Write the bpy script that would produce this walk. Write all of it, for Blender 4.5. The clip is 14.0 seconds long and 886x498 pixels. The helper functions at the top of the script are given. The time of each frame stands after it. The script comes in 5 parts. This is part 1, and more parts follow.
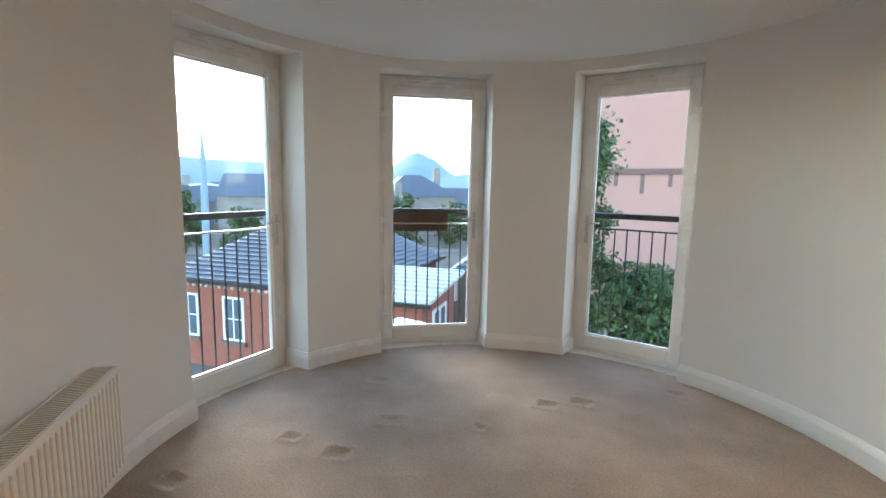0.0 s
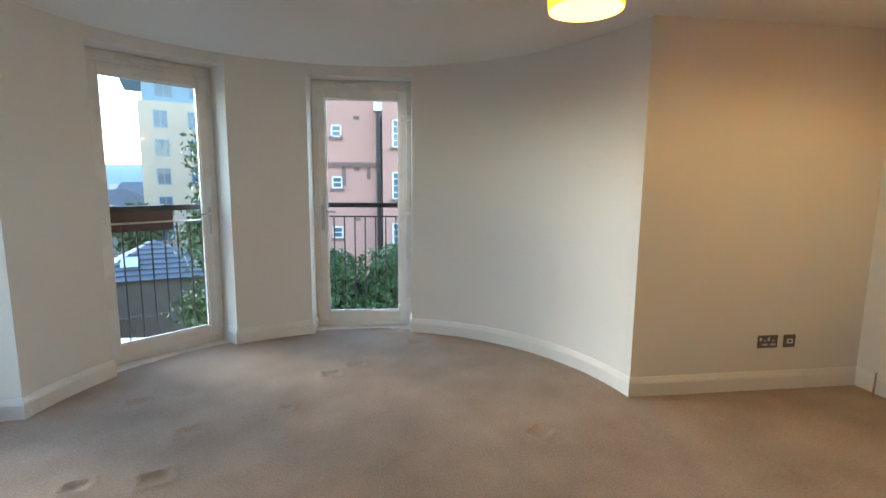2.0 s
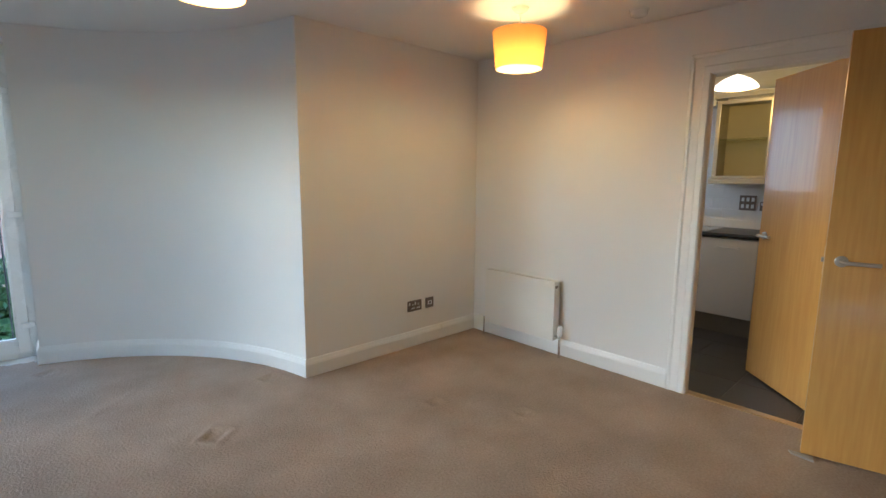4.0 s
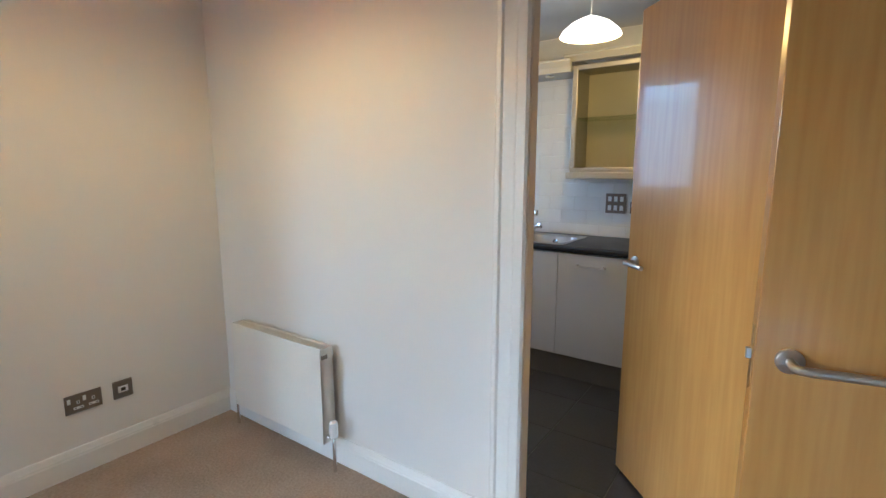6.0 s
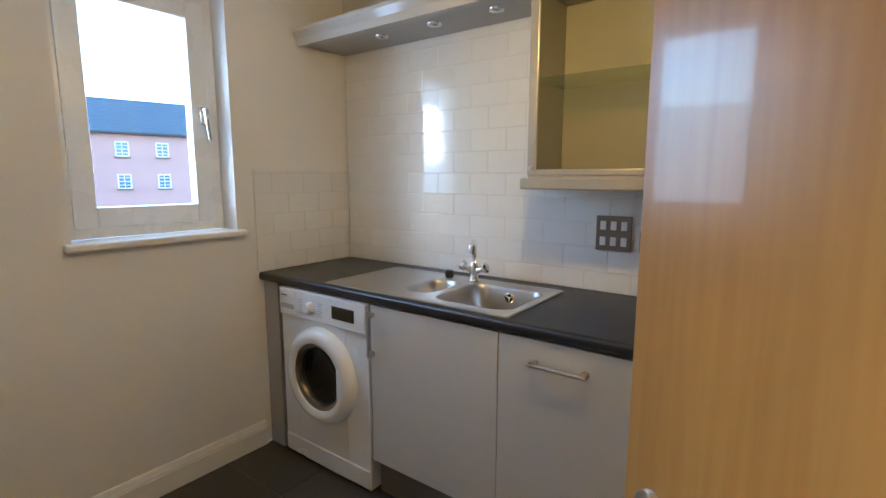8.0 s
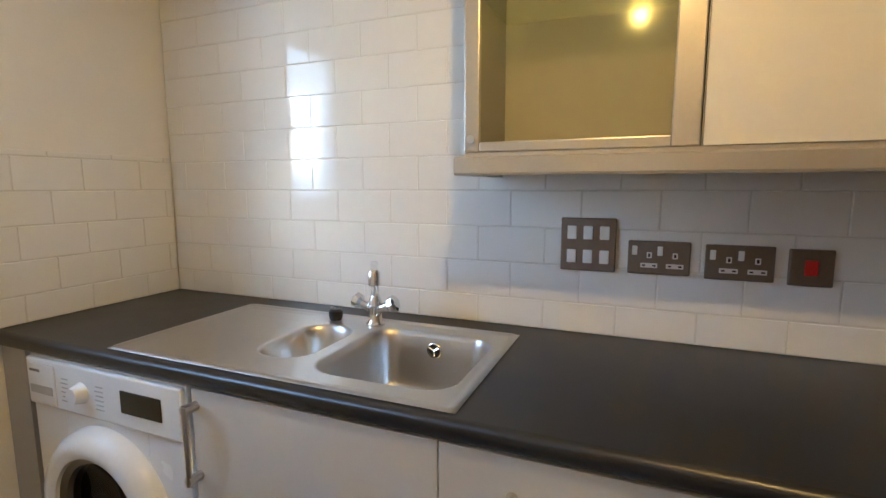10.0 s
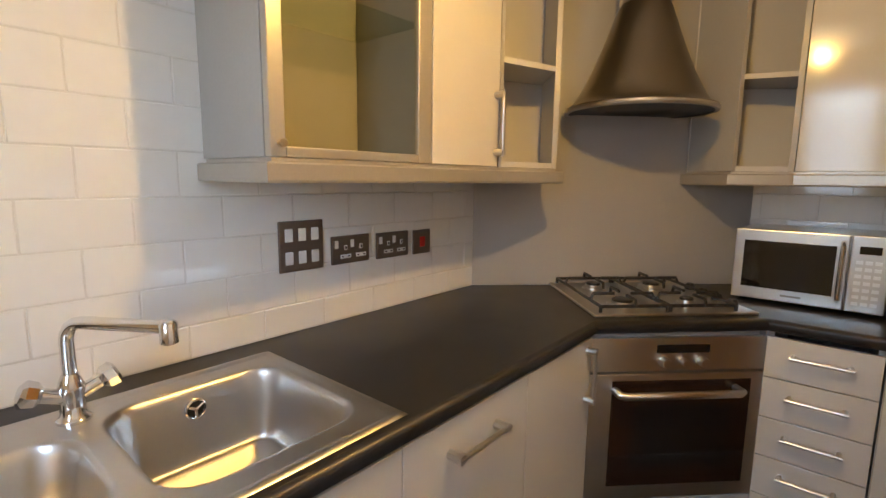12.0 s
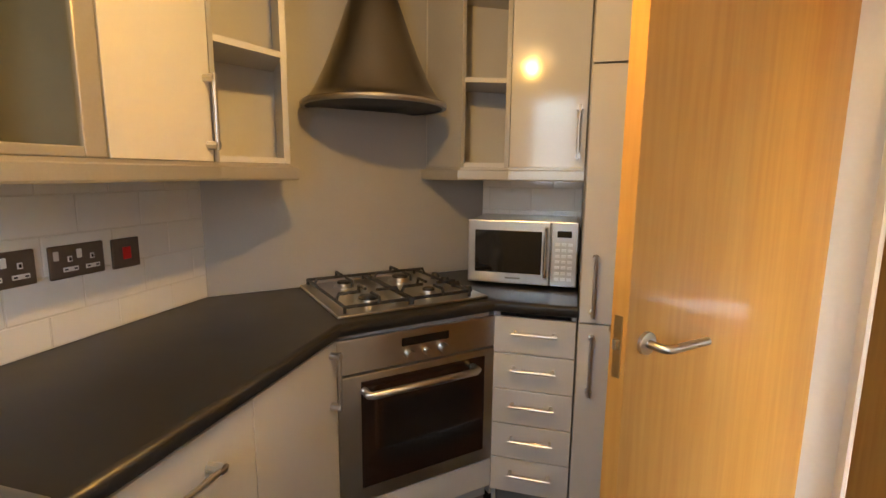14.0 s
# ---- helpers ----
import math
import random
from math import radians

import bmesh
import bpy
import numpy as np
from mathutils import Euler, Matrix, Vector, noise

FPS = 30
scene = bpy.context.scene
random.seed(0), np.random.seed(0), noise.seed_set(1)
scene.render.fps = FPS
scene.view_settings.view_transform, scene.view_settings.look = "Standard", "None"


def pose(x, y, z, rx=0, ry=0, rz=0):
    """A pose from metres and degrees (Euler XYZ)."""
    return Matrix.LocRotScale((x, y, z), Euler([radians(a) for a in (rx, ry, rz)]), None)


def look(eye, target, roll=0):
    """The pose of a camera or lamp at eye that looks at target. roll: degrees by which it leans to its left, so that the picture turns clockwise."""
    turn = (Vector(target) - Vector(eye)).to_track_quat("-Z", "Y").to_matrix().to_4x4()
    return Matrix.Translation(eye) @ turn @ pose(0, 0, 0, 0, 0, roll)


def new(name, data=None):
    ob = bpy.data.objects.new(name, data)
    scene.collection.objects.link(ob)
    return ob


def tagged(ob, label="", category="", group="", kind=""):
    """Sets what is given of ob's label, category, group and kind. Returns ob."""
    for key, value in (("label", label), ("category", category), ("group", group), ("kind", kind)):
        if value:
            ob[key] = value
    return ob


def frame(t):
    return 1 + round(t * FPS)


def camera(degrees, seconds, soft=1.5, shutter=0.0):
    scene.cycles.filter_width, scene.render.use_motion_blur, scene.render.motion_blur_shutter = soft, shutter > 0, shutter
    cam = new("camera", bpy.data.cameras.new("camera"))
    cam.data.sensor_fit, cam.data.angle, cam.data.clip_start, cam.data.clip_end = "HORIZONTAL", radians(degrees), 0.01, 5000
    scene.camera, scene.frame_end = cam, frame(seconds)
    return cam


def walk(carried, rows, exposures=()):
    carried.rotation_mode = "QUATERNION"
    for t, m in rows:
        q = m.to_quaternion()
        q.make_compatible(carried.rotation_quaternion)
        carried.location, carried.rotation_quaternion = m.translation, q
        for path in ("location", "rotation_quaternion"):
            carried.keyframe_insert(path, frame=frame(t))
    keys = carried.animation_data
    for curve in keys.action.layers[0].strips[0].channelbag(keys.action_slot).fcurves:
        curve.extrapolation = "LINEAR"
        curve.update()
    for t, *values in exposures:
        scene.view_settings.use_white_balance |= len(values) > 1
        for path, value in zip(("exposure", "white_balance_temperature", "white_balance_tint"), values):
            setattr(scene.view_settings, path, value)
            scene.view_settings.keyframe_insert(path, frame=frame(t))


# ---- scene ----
# seconds, stops, kelvin, tint: the picture warms and brightens a little in the kitchen corner
EXPOSURE = [(0, 3.05, 6400, 7), (2.5, 3.02, 6200, 6), (3.5, 3.02, 5600, 5), (4.2, 3.04, 5200, 4), (6.5, 3.36, 4650, 4), (7.2, 3.36, 4800, 5), (9.5, 3.66, 5200, 7), (11, 3.76, 5300, 8), (12.5, 3.9, 6500, 12), (14, 3.9, 6700, 12)]
cam = camera(85.2, 14.0)
PATH = [
    (0, (1.135, 0.855, 1.392), (0.056, 2.518, 1.125), 1.0),
    (0.5, (0.791, 0.856, 1.393), (-0.061, 2.646, 1.127), 1.0),
    (1, (0.589, 0.677, 1.396), (0.042, 2.582, 1.126), 0.8),
    (1.5, (0.5, 0.441, 1.374), (0.328, 2.415, 1.108), 0.5),
    (2, (0.467, 0.289, 1.385), (0.732, 2.252, 1.106), 0.5),
    (2.5, (0.477, 0.235, 1.383), (1.107, 2.112, 1.102), 0.5),
    (3, (0.503, 0.18, 1.385), (1.42, 1.934, 1.096), 0.5),
    (3.5, (0.52, 0.128, 1.382), (1.685, 1.727, 1.088), 0.4),
    (4, (0.592, 0.154, 1.375), (1.95, 1.592, 1.08), 0.5),
    (4.2, (0.652, 0.18, 1.375), (2.069, 1.56, 1.077), 0.5),
    (6.3, (2.692, 0.643, 1.385), (4.315, 1.77, 1.073), -0.0),
    (6.5, (2.953, 0.729, 1.365), (4.576, 1.857, 1.062), -0.0),
    (7, (3.428, 0.886, 1.362), (5.043, 2.025, 1.058), 0.3),
    (7.2, (3.555, 0.874, 1.379), (5.144, 2.053, 1.089), 0.1),
    (9.5, (4.363, 1.214, 1.339), (6.046, 2.261, 1.078), -0.3),
    (10, (4.528, 1.384, 1.312), (6.362, 2.138, 1.054), -0.1),
    (10.5, (4.508, 1.662, 1.285), (6.486, 1.809, 1.032), -0.1),
    (11, (4.524, 1.948, 1.311), (6.423, 1.383, 1.041), 0.6),
    (11.5, (4.639, 2.185, 1.325), (6.235, 1.013, 1.043), 0.7),
    (12, (4.69, 2.278, 1.349), (5.969, 0.768, 1.059), 0.7),
    (12.5, (4.723, 2.319, 1.376), (5.758, 0.633, 1.079), 0.7),
    (13, (4.754, 2.326, 1.393), (5.597, 0.537, 1.09), 0.8),
    (13.5, (4.714, 2.274, 1.382), (5.393, 0.418, 1.077), 0.8),
    (14, (4.603, 2.117, 1.363), (5.117, 0.209, 1.052), 0.6),
]
walk(cam, [(t, look(eye, target, roll)) for t, eye, target, roll in PATH], EXPOSURE)

# ---- world, sun, exposure ----
world = bpy.data.worlds.new("sky")
scene.world = world
world.use_nodes = True
wn = world.node_tree
sky = wn.nodes.new("ShaderNodeTexSky")
sky.sky_type = "NISHITA"
sky.sun_disc = False
sky.sun_elevation, sky.sun_rotation = radians(24), radians(-62)
sky.air_density, sky.dust_density, sky.ozone_density = 1.0, 0.3, 1.5
wn.nodes["Background"].inputs[1].default_value = 0.15
wn.links.new(sky.outputs[0], wn.nodes["Background"].inputs[0])
sun_data = bpy.data.lights.new("sun", "SUN")
sun_data.energy, sun_data.angle, sun_data.color = 0.5, radians(30), (1.0, 0.93, 0.84)
sun = new("sun", sun_data)
sun.matrix_world = look((0, 0, 30), (0 + 25.7, -13.7, 30 - 7.3))

# fill lamp added in the kitchen window's opening, standing in for extra sky light
wl = bpy.data.lights.new("kitchen_window_fill", "AREA")
wl.shape, wl.size, wl.size_y = "RECTANGLE", 0.56, 0.98
wl.energy, wl.color = 1.0, (0.74, 0.87, 1.0)
window_fill = new("kitchen_window_fill", wl)
window_fill.matrix_world = look((4.828, 3.30, 1.66), (4.828, 2.0, 1.56))

# ---- helpers ----
PLACE = {}


def thing(name, at=(0, 0, 0), turn=0.0, label="", category="", group="", kind=""):
    ob = new(name)
    ob.empty_display_size = 0.1
    m = Matrix.Translation(at) @ pose(0, 0, 0, 0, 0, turn)
    ob.matrix_basis = m
    PLACE[ob.name] = m
    return tagged(ob, label, category, group, kind)


def part(name, bm, material, parent=None, label="", local=False, smooth=False):
    """One mesh object. Its bmesh is in world metres, or in the thing's own frame if local."""
    mesh = bpy.data.meshes.new(name)
    m = PLACE[parent.name] if parent else Matrix()
    if parent and not local:
        bm.transform(m.inverted())
    bmesh.ops.recalc_face_normals(bm, faces=bm.faces[:])
    if smooth:
        for f in bm.faces:
            f.smooth = True
        for e in bm.edges:
            if smooth is True and len(e.link_faces) == 2 and e.calc_face_angle(0) > 0.7:
                e.smooth = False
    bm.to_mesh(mesh)
    bm.free()
    mesh.materials.append(material)
    ob = new(name, mesh)
    if parent:
        ob.parent = parent
    PLACE[ob.name] = m
    return tagged(ob, label) if label else ob


def solo(name, bm, material, label, category, kind="", group="", smooth=False):
    return tagged(part(name, bm, material, None, label, smooth=smooth), label, category, group, kind)


def box(x0, x1, y0, y1, z0, z1, bevel=0.0, bm=None, segs=2):
    own = bmesh.new()
    vs = bmesh.ops.create_cube(own, size=1)["verts"]
    for v in vs:
        v.co = Vector((x0 + (v.co.x + .5) * (x1 - x0), y0 + (v.co.y + .5) * (y1 - y0), z0 + (v.co.z + .5) * (z1 - z0)))
    if bevel:
        bmesh.ops.bevel(own, geom=own.edges[:], offset=bevel, segments=segs, affect="EDGES", profile=0.5)
    return merge(bm, own)


def merge(bm, own):
    if bm is None:
        return own
    mesh = bpy.data.meshes.new("tmp")
    own.to_mesh(mesh)
    own.free()
    bm.from_mesh(mesh)
    bpy.data.meshes.remove(mesh)
    return bm


def prism(pts, z0, z1, bm=None, bevel=0.0):
    own = bmesh.new()
    lo = [own.verts.new((x, y, z0)) for x, y in pts]
    hi = [own.verts.new((x, y, z1)) for x, y in pts]
    own.faces.new(lo[::-1])
    own.faces.new(hi)
    n = len(pts)
    for i in range(n):
        own.faces.new((lo[i], lo[(i + 1) % n], hi[(i + 1) % n], hi[i]))
    if bevel:
        bmesh.ops.bevel(own, geom=own.edges[:], offset=bevel, segments=2, affect="EDGES", profile=0.5)
    return merge(bm, own)


def tube(points, r, seg=12, bm=None, cap=True):
    """A round bar along points; r one number or one for each point."""
    own = bmesh.new()
    pts = [Vector(p) for p in points]
    rs = r if isinstance(r, (list, tuple)) else [r] * len(pts)
    rings = []
    up = None
    for i, p in enumerate(pts):
        d = (pts[min(i + 1, len(pts) - 1)] - pts[max(i - 1, 0)]).normalized()
        if up is None:
            up = Vector((0, 0, 1)) if abs(d.z) < 0.9 else Vector((1, 0, 0))
        a = d.cross(up).normalized()
        b = a.cross(d).normalized()
        up = b
        rings.append([own.verts.new(p + rs[i] * (math.cos(2 * math.pi * k / seg) * a + math.sin(2 * math.pi * k / seg) * b)) for k in range(seg)])
    for q, w in zip(rings, rings[1:]):
        for k in range(seg):
            own.faces.new((q[k], q[(k + 1) % seg], w[(k + 1) % seg], w[k]))
    if cap:
        own.faces.new(rings[0][::-1])
        own.faces.new(rings[-1])
    return merge(bm, own)


def lathe(profile, at, seg=32, bm=None, axis="z"):
    """A turned shape: profile of (radius, height) round an axis through at."""
    own = bmesh.new()
    rings = []
    for r, h in profile:
        ring = []
        for k in range(seg):
            c, s = math.cos(2 * math.pi * k / seg) * r, math.sin(2 * math.pi * k / seg) * r
            co = {"z": (c, s, h), "x": (h, c, s), "y": (s, h, c)}[axis]
            ring.append(own.verts.new(Vector(at) + Vector(co)))
        rings.append(ring)
    for q, w in zip(rings, rings[1:]):
        for k in range(seg):
            own.faces.new((q[k], q[(k + 1) % seg], w[(k + 1) % seg], w[k]))
    return merge(bm, own)


def sweep(path, profile, side=1, closed_ends=True):
    """A moulding along a plan polyline: profile of (out, up); side 1 puts it on the left of the path."""
    own = bmesh.new()
    pts = [Vector(p) for p in path]
    rings = []
    for i, p in enumerate(pts):
        ds = []
        if i > 0:
            ds.append((p - pts[i - 1]).normalized())
        if i < len(pts) - 1:
            ds.append((pts[i + 1] - p).normalized())
        ns = [Vector((-d.y, d.x)) * side for d in ds]
        n = sum(ns, Vector((0, 0)))
        n = n / max(n.length_squared / len(ns), 0.25) if len(ns) == 2 else ns[0]
        rings.append([own.verts.new((p.x + n.x * o, p.y + n.y * o, z)) for o, z in profile])
    m = len(profile)
    for q, w in zip(rings, rings[1:]):
        for k in range(m):
            own.faces.new((q[k], q[(k + 1) % m], w[(k + 1) % m], w[k]))
    if closed_ends:
        own.faces.new(rings[0])
        own.faces.new(rings[-1][::-1])
    return own


# ---- materials ----
def material(name, colour, rough=0.5, metal=0.0, vary=0.06, scale=6.0, fine=90.0, bump=0.0, stretch=(1, 1, 1), colour2=None, coat=0.0, island=0.0, rvary=0.08):
    m = bpy.data.materials.new(name)
    m.use_nodes = True
    t = m.node_tree
    b = t.nodes["Principled BSDF"]
    b.inputs["Roughness"].default_value, b.inputs["Metallic"].default_value = rough, metal
    b.inputs["Coat Weight"].default_value = coat
    co = t.nodes.new("ShaderNodeTexCoord")
    mp = t.nodes.new("ShaderNodeMapping")
    mp.inputs["Scale"].default_value = stretch
    t.links.new(co.outputs["Object"], mp.inputs[0])
    big, small = t.nodes.new("ShaderNodeTexNoise"), t.nodes.new("ShaderNodeTexNoise")
    for n, s in ((big, scale), (small, fine)):
        n.inputs["Scale"].default_value, n.inputs["Detail"].default_value = s, 4
        t.links.new(mp.outputs[0], n.inputs["Vector"])
    add = t.nodes.new("ShaderNodeMath")
    add.operation = "ADD"
    t.links.new(big.outputs[0], add.inputs[0])
    t.links.new(small.outputs[0], add.inputs[1])
    rng = t.nodes.new("ShaderNodeMapRange")
    rng.inputs["From Min"].default_value, rng.inputs["From Max"].default_value = 0.6, 1.4
    t.links.new(add.outputs[0], rng.inputs["Value"])
    mix = t.nodes.new("ShaderNodeMix")
    mix.data_type = "RGBA"
    c2 = colour2 or tuple(min(1, c * (1 + vary)) for c in colour)
    c1 = colour if colour2 else tuple(c * (1 - vary) for c in colour)
    mix.inputs[6].default_value, mix.inputs[7].default_value = (*c1, 1), (*c2, 1)
    t.links.new(rng.outputs[0], mix.inputs[0])
    out = mix.outputs[2]
    if island:
        info = t.nodes.new("ShaderNodeObjectInfo")
        hsv = t.nodes.new("ShaderNodeHueSaturation")
        r2 = t.nodes.new("ShaderNodeMapRange")
        r2.inputs["To Min"].default_value, r2.inputs["To Max"].default_value = 1 - island, 1 + island
        t.links.new(info.outputs["Random"], r2.inputs["Value"])
        t.links.new(r2.outputs[0], hsv.inputs["Value"])
        t.links.new(out, hsv.inputs["Color"])
        out = hsv.outputs[0]
    t.links.new(out, b.inputs["Base Color"])
    rr = t.nodes.new("ShaderNodeMapRange")
    rr.inputs["To Min"].default_value, rr.inputs["To Max"].default_value = max(0.02, rough - rvary), min(1, rough + rvary)
    t.links.new(big.outputs[0], rr.inputs["Value"])
    t.links.new(rr.outputs[0], b.inputs["Roughness"])
    if bump:
        bp = t.nodes.new("ShaderNodeBump")
        bp.inputs["Strength"].default_value, bp.inputs["Distance"].default_value = bump, 0.004
        t.links.new(small.outputs[0], bp.inputs["Height"])
        t.links.new(bp.outputs[0], b.inputs["Normal"])
    return m


def wood(name, dark, light, rough=0.3):
    """Vertical veneer: streaks drawn out along z, with broad bands."""
    m = material(name, dark, rough, vary=0, colour2=light, scale=7, fine=60, stretch=(1, 1, 0.06), coat=0.25, bump=0.02, rvary=0.05)
    return m


def glass(name, tint=(1, 1, 1), rough=0.0, ior=1.45, bumpy=0.0):
    m = bpy.data.materials.new(name)
    m.use_nodes = True
    t = m.node_tree
    t.nodes.remove(t.nodes["Principled BSDF"])
    tr, gl, mx = t.nodes.new("ShaderNodeBsdfTransparent"), t.nodes.new("ShaderNodeBsdfGlossy"), t.nodes.new("ShaderNodeMixShader")
    lw, pw, fr = t.nodes.new("ShaderNodeLayerWeight"), t.nodes.new("ShaderNodeMath"), t.nodes.new("ShaderNodeMath")
    lw.inputs[0].default_value = 0.5
    pw.operation, pw.inputs[1].default_value = "POWER", 4.5
    fr.operation, fr.inputs[1].default_value, fr.inputs[2].default_value = "MULTIPLY_ADD", 0.7, (ior - 1) ** 2 / (ior + 1) ** 2
    t.links.new(lw.outputs["Facing"], pw.inputs[0])
    t.links.new(pw.outputs[0], fr.inputs[0])
    tr.inputs[0].default_value = (*tint, 1)
    gl.inputs["Roughness"].default_value = rough
    t.links.new(fr.outputs[0], mx.inputs[0])
    t.links.new(tr.outputs[0], mx.inputs[1])
    t.links.new(gl.outputs[0], mx.inputs[2])
    t.links.new(mx.outputs[0], t.nodes["Material Output"].inputs[0])
    return m


def glow(name, colour, strength):
    m = bpy.data.materials.new(name)
    m.use_nodes = True
    b = m.node_tree.nodes["Principled BSDF"]
    b.inputs["Base Color"].default_value = (*colour, 1)
    b.inputs["Emission Color"].default_value = (*colour, 1)
    b.inputs["Emission Strength"].default_value = strength
    return m


PAINT = material("cream_wall_paint", (0.80, 0.775, 0.735), 0.6, vary=0.025, scale=1.6, fine=220, bump=0.06)
CEIL = material("ceiling_paint", (0.78, 0.76, 0.73), 0.8, vary=0.02, scale=1.2, fine=180, bump=0.05)
GLOSS = material("white_gloss_trim", (0.82, 0.80, 0.76), 0.3, vary=0.03, scale=3, fine=60, bump=0.03)
UPVC = material("white_plastic_frame", (0.82, 0.81, 0.78), 0.28, vary=0.03, scale=4, fine=80)
CARPET = material("brown_carpet_pile", (0.28, 0.21, 0.155), 0.95, vary=0, colour2=(0.49, 0.38, 0.29), scale=2.6, fine=85, bump=1.0)
VENEER = wood("orange_door_veneer", (0.55, 0.27, 0.06), (0.69, 0.39, 0.105))
STEEL = material("brushed_steel", (0.60, 0.58, 0.55), 0.30, 1.0, vary=0.03, scale=9, fine=160, rvary=0.02)
SINKSTEEL = material("satin_sink_steel", (0.58, 0.56, 0.53), 0.33, 1.0, vary=0.03, scale=9, fine=200, rvary=0.02)
DARKSTEEL = material("dark_brushed_steel", (0.27, 0.235, 0.195), 0.33, 1.0, vary=0.05, scale=4, fine=150)
CHROME = material("polished_chrome", (0.75, 0.75, 0.76), 0.07, 1.0, vary=0.03, scale=4, fine=60, rvary=0.03)
UNIT = material("pale_grey_satin_unit", (0.60, 0.575, 0.53), 0.11, vary=0.02, scale=2, fine=120, rvary=0.03)
CHAMPAGNE = material("champagne_metal_trim", (0.46, 0.425, 0.37), 0.35, 0.5, vary=0.04, scale=3, fine=140)
CARCASS = material("grey_carcass_board", (0.40, 0.385, 0.36), 0.4, vary=0.04, scale=3, fine=120)
PLINTH = material("dark_grey_plinth", (0.17, 0.155, 0.14), 0.45, vary=0.08, scale=4, fine=80)
WORKTOP = material("charcoal_worktop", (0.019, 0.0175, 0.017), 0.36, vary=0.25, scale=5, fine=300, bump=0.05)
TILE = material("white_glazed_tile", (0.80, 0.785, 0.76), 0.07, vary=0.015, scale=5, fine=30, bump=0.015, island=0.02, rvary=0.03)
GROUT = material("pale_grout", (0.69, 0.67, 0.635), 0.85, vary=0.08, scale=9, fine=120)
FLOORTILE = material("charcoal_floor_tile", (0.045, 0.042, 0.040), 0.38, vary=0.25, scale=5, fine=60, bump=0.15, island=0.12)
SPLASH = material("grey_metal_splashback", (0.40, 0.385, 0.365), 0.42, 0.15, vary=0.04, scale=3, fine=200)
WHITE = material("white_enamel", (0.80, 0.80, 0.79), 0.25, vary=0.02, scale=3, fine=80)
RADWHITE = material("cream_radiator_enamel", (0.80, 0.765, 0.69), 0.35, vary=0.03, scale=3, fine=80)
BLACK = material("black_plastic", (0.018, 0.018, 0.019), 0.35, vary=0.2, scale=8, fine=90)
IRON = material("black_painted_metal", (0.022, 0.021, 0.022), 0.4, vary=0.25, scale=9, fine=90, bump=0.1)
DARKGLASS = material("dark_glass", (0.010, 0.009, 0.009), 0.06, vary=0.1, scale=3, fine=50, rvary=0.02)
BROWNGLASS = material("brown_oven_glass", (0.020, 0.010, 0.007), 0.06, vary=0.1, scale=3, fine=50, rvary=0.02)
BRONZE = material("bronze_plate", (0.20, 0.165, 0.14), 0.38, 0.7, vary=0.08, scale=9, fine=120)
RED = material("red_switch", (0.55, 0.02, 0.02), 0.3, vary=0.05)
BRASS = material("brass_strip", (0.70, 0.52, 0.26), 0.3, 1.0, vary=0.06)
PLANTER = material("brown_planter_plastic", (0.075, 0.032, 0.024), 0.5, vary=0.15, scale=6, fine=70)
GLASS = glass("window_glass", (0.97, 0.985, 0.98), ior=1.35)
CABGLASS = glass("reeded_cabinet_glass", (0.84, 0.83, 0.76), 0.12, 1.22)
SHELFGLASS = glass("greenish_shelf_glass", (0.90, 0.95, 0.90), 0.02, 1.5)
DRUMGLASS = glass("washer_door_glass", (0.35, 0.35, 0.37), 0.02)
BULB = glow("lit_bulb", (1.0, 0.80, 0.50), 6)
DISHTOP = glow("lit_glass_dish", (1.0, 0.78, 0.50), 0.35)
DISH = glow("lit_opal_dish", (1.0, 0.84, 0.62), 0.3)
SHADE = bpy.data.materials.new("yellow_fabric_shade")
SHADE.use_nodes = True
st = SHADE.node_tree
st.nodes.remove(st.nodes["Principled BSDF"])
sa, sb, sm = st.nodes.new("ShaderNodeBsdfTranslucent"), st.nodes.new("ShaderNodeBsdfDiffuse"), st.nodes.new("ShaderNodeMixShader")
weave = st.nodes.new("ShaderNodeTexNoise")
weave.inputs["Scale"].default_value = 160
wr = st.nodes.new("ShaderNodeMix")
wr.data_type = "RGBA"
wr.inputs[6].default_value, wr.inputs[7].default_value = (0.82, 0.48, 0.18, 1), (0.90, 0.57, 0.25, 1)
st.links.new(weave.outputs[0], wr.inputs[0])
st.links.new(wr.outputs[2], sa.inputs[0])
sb.inputs[0].default_value = (0.78, 0.60, 0.34, 1)
sm.inputs[0].default_value = 0.45
st.links.new(sa.outputs[0], sm.inputs[1])
st.links.new(sb.outputs[0], sm.inputs[2])
st.links.new(sm.outputs[0], st.nodes["Material Output"].inputs[0])
BRICK = material("red_brick", (0.24, 0.075, 0.05), 0.85, vary=0, colour2=(0.34, 0.12, 0.08), scale=3, fine=14, bump=0.3)
SLATE = material("blue_grey_slate", (0.085, 0.10, 0.12), 0.55, vary=0.2, scale=2, fine=9, bump=0.2, island=0.15)
PALEROOF = material("pale_ribbed_roof", (0.55, 0.56, 0.55), 0.5, vary=0.1, scale=2, fine=14)
PINK = material("pink_render", (0.50, 0.27, 0.215), 0.9, vary=0.10, scale=0.5, fine=9, bump=0.1)
STONE = material("weathered_band_stone", (0.20, 0.12, 0.105), 0.9, vary=0.25, scale=2, fine=12)
BUFF = material("buff_facade", (0.48, 0.40, 0.30), 0.9, vary=0.08, scale=0.6, fine=6)
